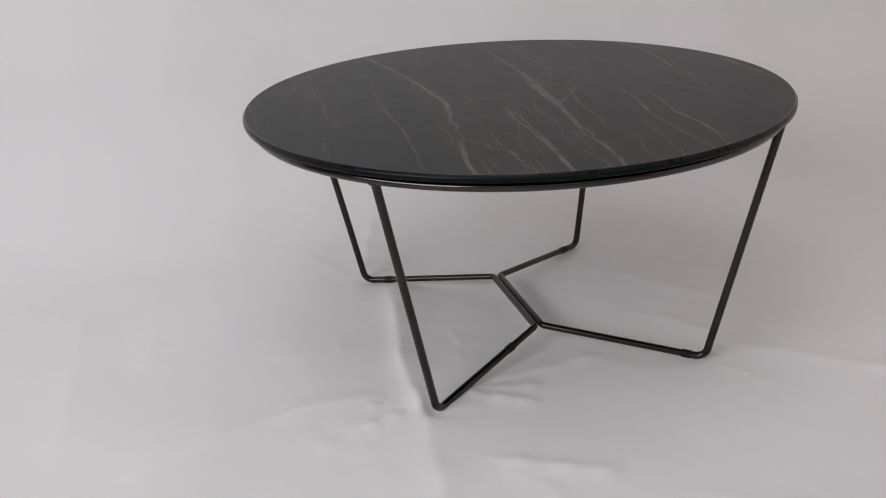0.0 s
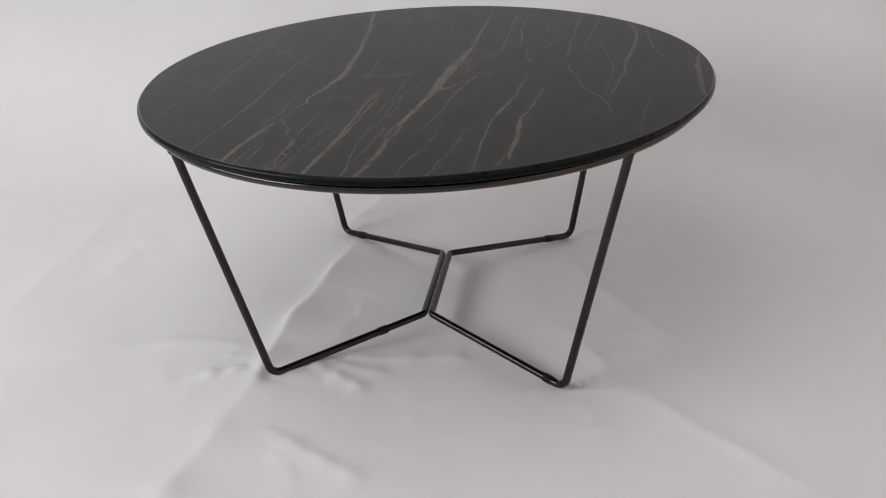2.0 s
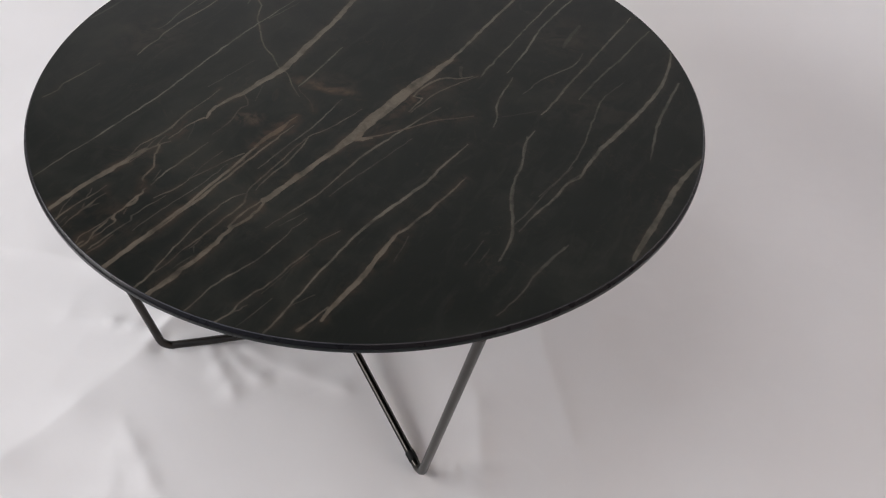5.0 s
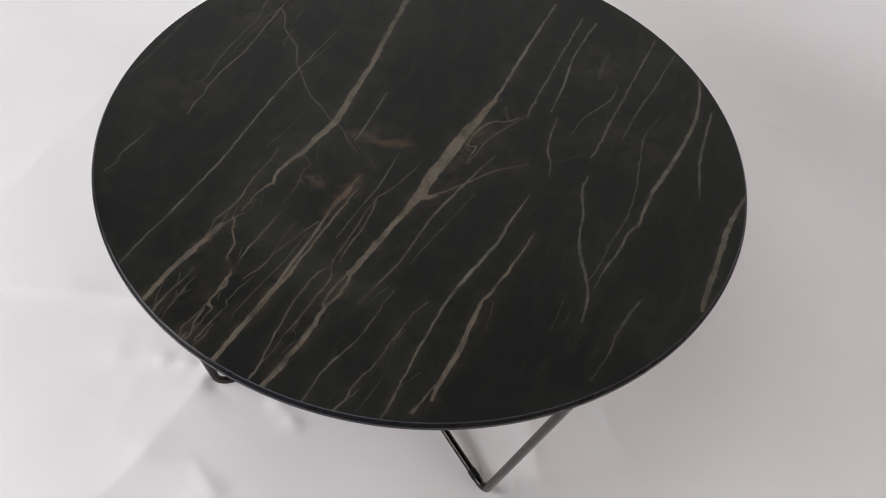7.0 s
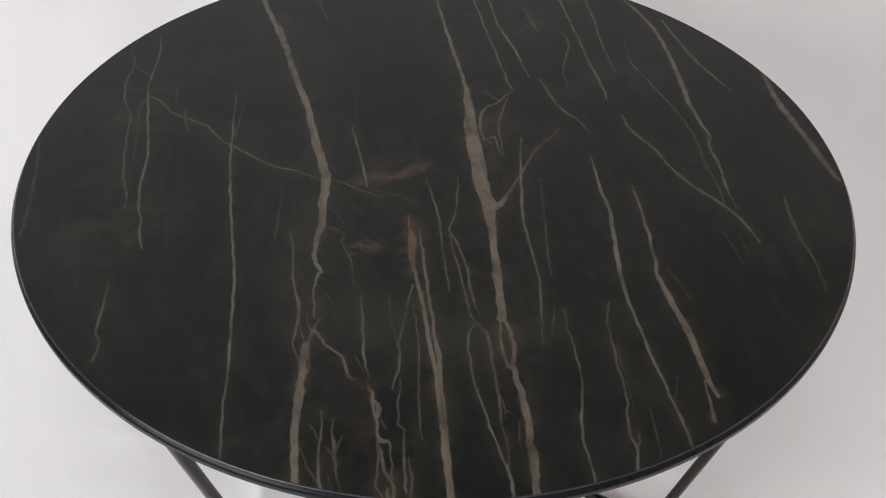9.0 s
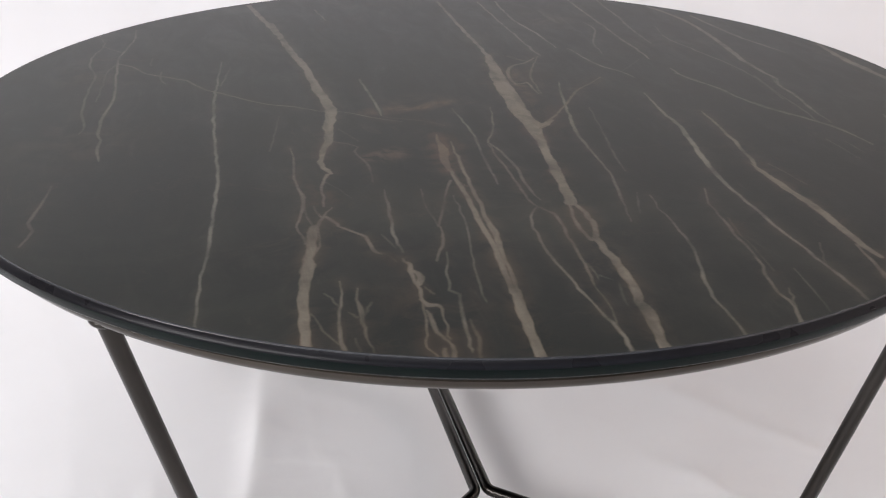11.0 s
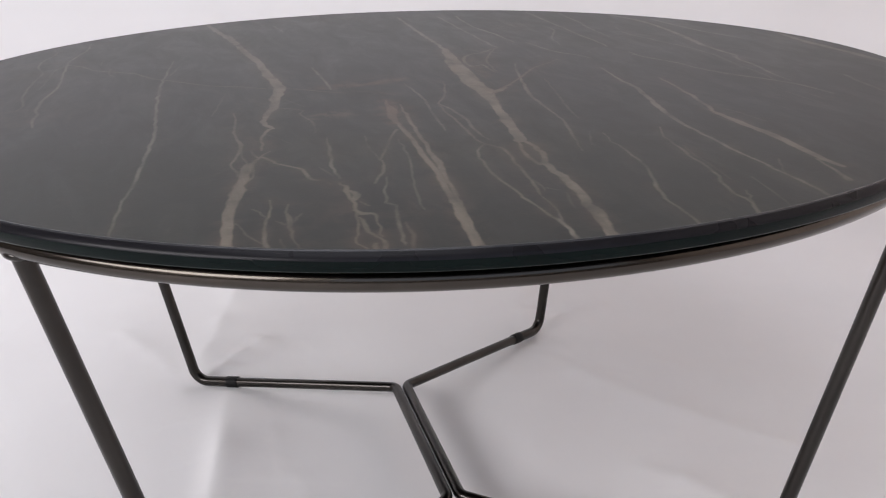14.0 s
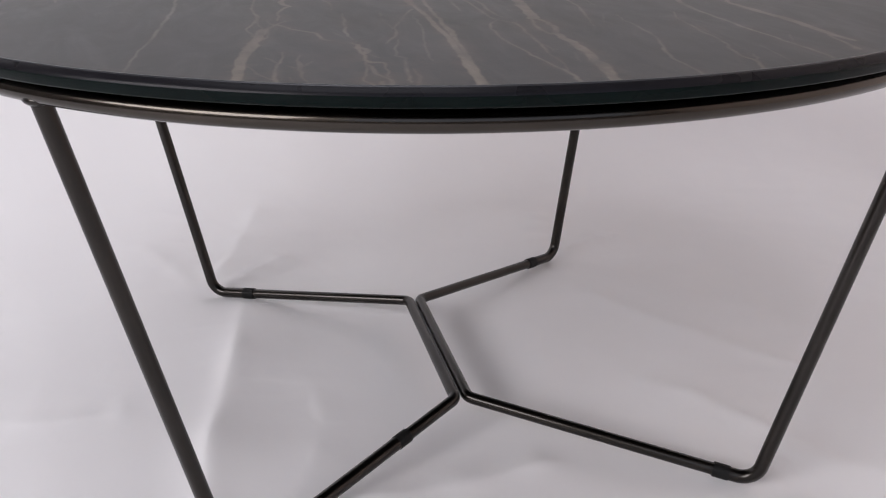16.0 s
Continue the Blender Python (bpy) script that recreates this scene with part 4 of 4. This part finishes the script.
def stone_disc(n=760):
    u = np.linspace(-1, 1, n + 1)
    U, V = np.meshgrid(u, u)
    X = TOP_R * U * np.sqrt(1 - V * V / 2)
    Y = TOP_R * V * np.sqrt(1 - U * U / 2)
    x, y = X.ravel(), Y.ravel()
    depth = np.full(x.size, -6.0)
    tone, strength, haze = np.zeros(x.size), np.zeros(x.size), np.zeros(x.size)
    wx = x + 0.0005 * smooth_noise(x, y, 90, 31) + 0.0006 * smooth_noise(x, y, 380, 32)
    wy = y + 0.0005 * smooth_noise(x, y, 90, 33)
    rag = 0.4 * smooth_noise(x * 2.6, y * 0.5, 230, 34) + 0.30 * smooth_noise(x * 2.0, y, 500, 35)
    ways = []
    for vt, vs, points in VEINS:
        way = flowing(points)
        way[:, 2] *= 0.82 + 0.18 * np.minimum(1.0, way[:, 2] / 2.5)
        vs = vs * (0.70 + 0.30 * min(1.0, way[:, 2].max() / 2.0))
        ways.append((vt, vs, way))
    for vt, vs, way in ways:
        for a, b in zip(way, way[1:]):
            reach = 0.028 + max(a[2], b[2]) / 1000
            near = np.flatnonzero((x > min(a[0], b[0]) - reach) & (x < max(a[0], b[0]) + reach) & (y > min(a[1], b[1]) - reach) & (y < max(a[1], b[1]) + reach))
            dx, dy = b[0] - a[0], b[1] - a[1]
            s = np.clip(((wx[near] - a[0]) * dx + (wy[near] - a[1]) * dy) / (dx * dx + dy * dy + 1e-12), 0, 1)
            d = np.hypot(wx[near] - a[0] - s * dx, wy[near] - a[1] - s * dy) * 1000
            wide = a[2] + s * (b[2] - a[2])
            inside = wide - d + np.clip(wide - 1.0, 0, 3) * rag[near]
            better = inside > depth[near]
            k = near[better]
            depth[k], tone[k], strength[k] = inside[better], vt, vs
            h = vs * (0.14 * np.exp(-np.maximum(-inside, 0) / 2.5) + 0.42 * np.exp(-np.maximum(-inside, 0) / 9.0) * (0.35 + 1.1 * max(vt - 0.1, 0.05)))
            haze[near] = np.maximum(haze[near], h)
    for pt, ps, px, py, long, wide, turn in PATCHES:
        a = (x - px) * math.cos(turn) + (y - py) * math.sin(turn)
        b = -(x - px) * math.sin(turn) + (y - py) * math.cos(turn)
        rag = 1 + 0.5 * smooth_noise(x, y, 190, 21) + 0.3 * smooth_noise(x, y, 420, 22)
        h = ps * np.clip(1.3 * np.exp(-(a / long) ** 2 - (b / wide) ** 2) * rag - 0.2, 0, 1)
        tone = np.where((h > haze) & (depth < -2), pt, tone)
        haze = np.maximum(haze, h)
    z = np.full(x.size, TOP_Z)
    idx = np.arange(x.size).reshape(n + 1, n + 1)
    F = np.stack([idx[:-1, :-1], idx[:-1, 1:], idx[1:, 1:], idx[1:, :-1]], -1).reshape(-1, 4)
    me = bpy.data.meshes.new("tabletop")
    me.from_pydata(np.stack([x, y, z], -1).tolist(), [], F.tolist())
    for name, values in (("vein_depth", depth), ("vein_tone", tone), ("vein_strength", strength), ("vein_haze", haze)):
        me.attributes.new(name, "FLOAT", "POINT").data.foreach_set("value", values.astype(np.float32))
    me.materials.append(STONE)
    me.update()
    return me


top = new("tabletop", stone_disc())
top.parent = table
tagged(top, "black stone-look top with tan veins")
# narrow polished edge strip that carries the painted glint
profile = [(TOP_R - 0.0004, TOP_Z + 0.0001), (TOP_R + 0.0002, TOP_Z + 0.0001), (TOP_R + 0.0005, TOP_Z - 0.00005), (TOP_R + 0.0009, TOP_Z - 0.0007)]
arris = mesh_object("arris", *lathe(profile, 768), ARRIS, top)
tagged(arris, "thin polished line along the edge, its glint put into a pale colour")
profile = [(TOP_R, TOP_Z), (TOP_R + 0.0005, TOP_Z - 0.0002), (TOP_R + 0.0026, TOP_Z - 0.0026), (TOP_R + 0.0032, TOP_Z - 0.0034), (TOP_R + 0.0034, TOP_Z - 0.0042)]
bevel = mesh_object("bevelled_edge", *lathe(profile, 768), EDGE, top)
tagged(bevel, "polished black bevelled edge")
profile = [(TOP_R + 0.0034, TOP_Z - 0.0042), (TOP_R + 0.0034, TOP_Z - 0.0088), (TOP_R + 0.0028, TOP_Z - 0.0097), (TOP_R + 0.0006, TOP_Z - 0.0100),
           (TOP_R - 0.15, TOP_Z - 0.0100), (0.0, TOP_Z - 0.0100)]
rim = mesh_object("glass_rim", *lathe(profile, 768), RIM, top)
tagged(rim, "dark green ground glass rim")
RING_R, RING_Z, RING_T = 0.3885, 0.3665, 0.0058
way = [Vector((RING_R * math.cos(2 * math.pi * k / 220), RING_R * math.sin(2 * math.pi * k / 220), RING_Z)) for k in range(220)]
ring = mesh_object("support_ring", *tube(way, RING_T, 24, closed=True), STEEL_LIT, table)
tagged(ring, "dark metal ring, its bright reflections put into a lighter colour")
# added disc: its black stands in for the shade between glass and ring
plate = [(0.0, TOP_Z - 0.0104), (0.3835, TOP_Z - 0.0104), (0.3840, TOP_Z - 0.0112), (0.3840, RING_Z + RING_T), (0.3825, RING_Z + RING_T - 0.0012), (0.0, RING_Z + RING_T - 0.0012)]
under = mesh_object("gap_shade_disc", *lathe(plate, 192), RUBBER_AND_GAP, table)
tagged(under, "thin black disc standing in for the shade under the glass")
HEAD = {(-1, -1): (-0.2778, -0.2690), (1, -1): (0.2803, -0.2708), (-1, 1): (-0.2770, 0.2712), (1, 1): (0.2725, 0.2740)}
COLLAR = {(-1, -1): 0.72, (1, -1): 0.11, (-1, 1): 0.19, (1, 1): 0.19}
for sx in (-1, 1):
    joints = []
    for sy in (-1, 1):
        foot = Vector((*FOOT[sx, sy], LEG_R))
        joint = Vector((JOINT[sy][0] + sx * (R_TUBE + 0.0004), JOINT[sy][1], JOINT_Z))
        ang = math.atan2(HEAD[sx, sy][1], HEAD[sx, sy][0])
        head = Vector((*HEAD[sx, sy], RING_Z - 0.0025))
        split = foot.lerp(joint, COLLAR[sx, sy])
        leg = mesh_object("leg", *tube(rounded([head, foot, split], 0.017), LEG_R), STEEL, table)
        joints.append((split, joint))
        d = (joint - foot).normalized()
        collar = mesh_object("collar", *tube([split - d * 0.0066, split - d * 0.0060, split + d * 0.0060, split + d * 0.0066], R_TUBE + 0.0011), RUBBER_AND_GAP, table)
        tagged(collar, "black rubber collar")
        weld = bmesh.new()
        bmesh.ops.create_uvsphere(weld, u_segments=14, v_segments=8, radius=1.0,
                                  matrix=Matrix.Translation(((RING_R + 0.0004) * math.cos(ang), (RING_R + 0.0004) * math.sin(ang), RING_Z - 0.0040)) @ Matrix.Rotation(ang, 4, "Z") @ Matrix.Diagonal((0.0056, 0.0088, 0.0034, 1)))
        for f in weld.faces:
            f.smooth = True
        part("weld", weld, STEEL, leg)
    (s0, j0), (s1, j1) = joints
    mesh_object("stretcher", *tube(rounded([s0, j0, j1, s1], 0.011), R_TUBE), STEEL, table)
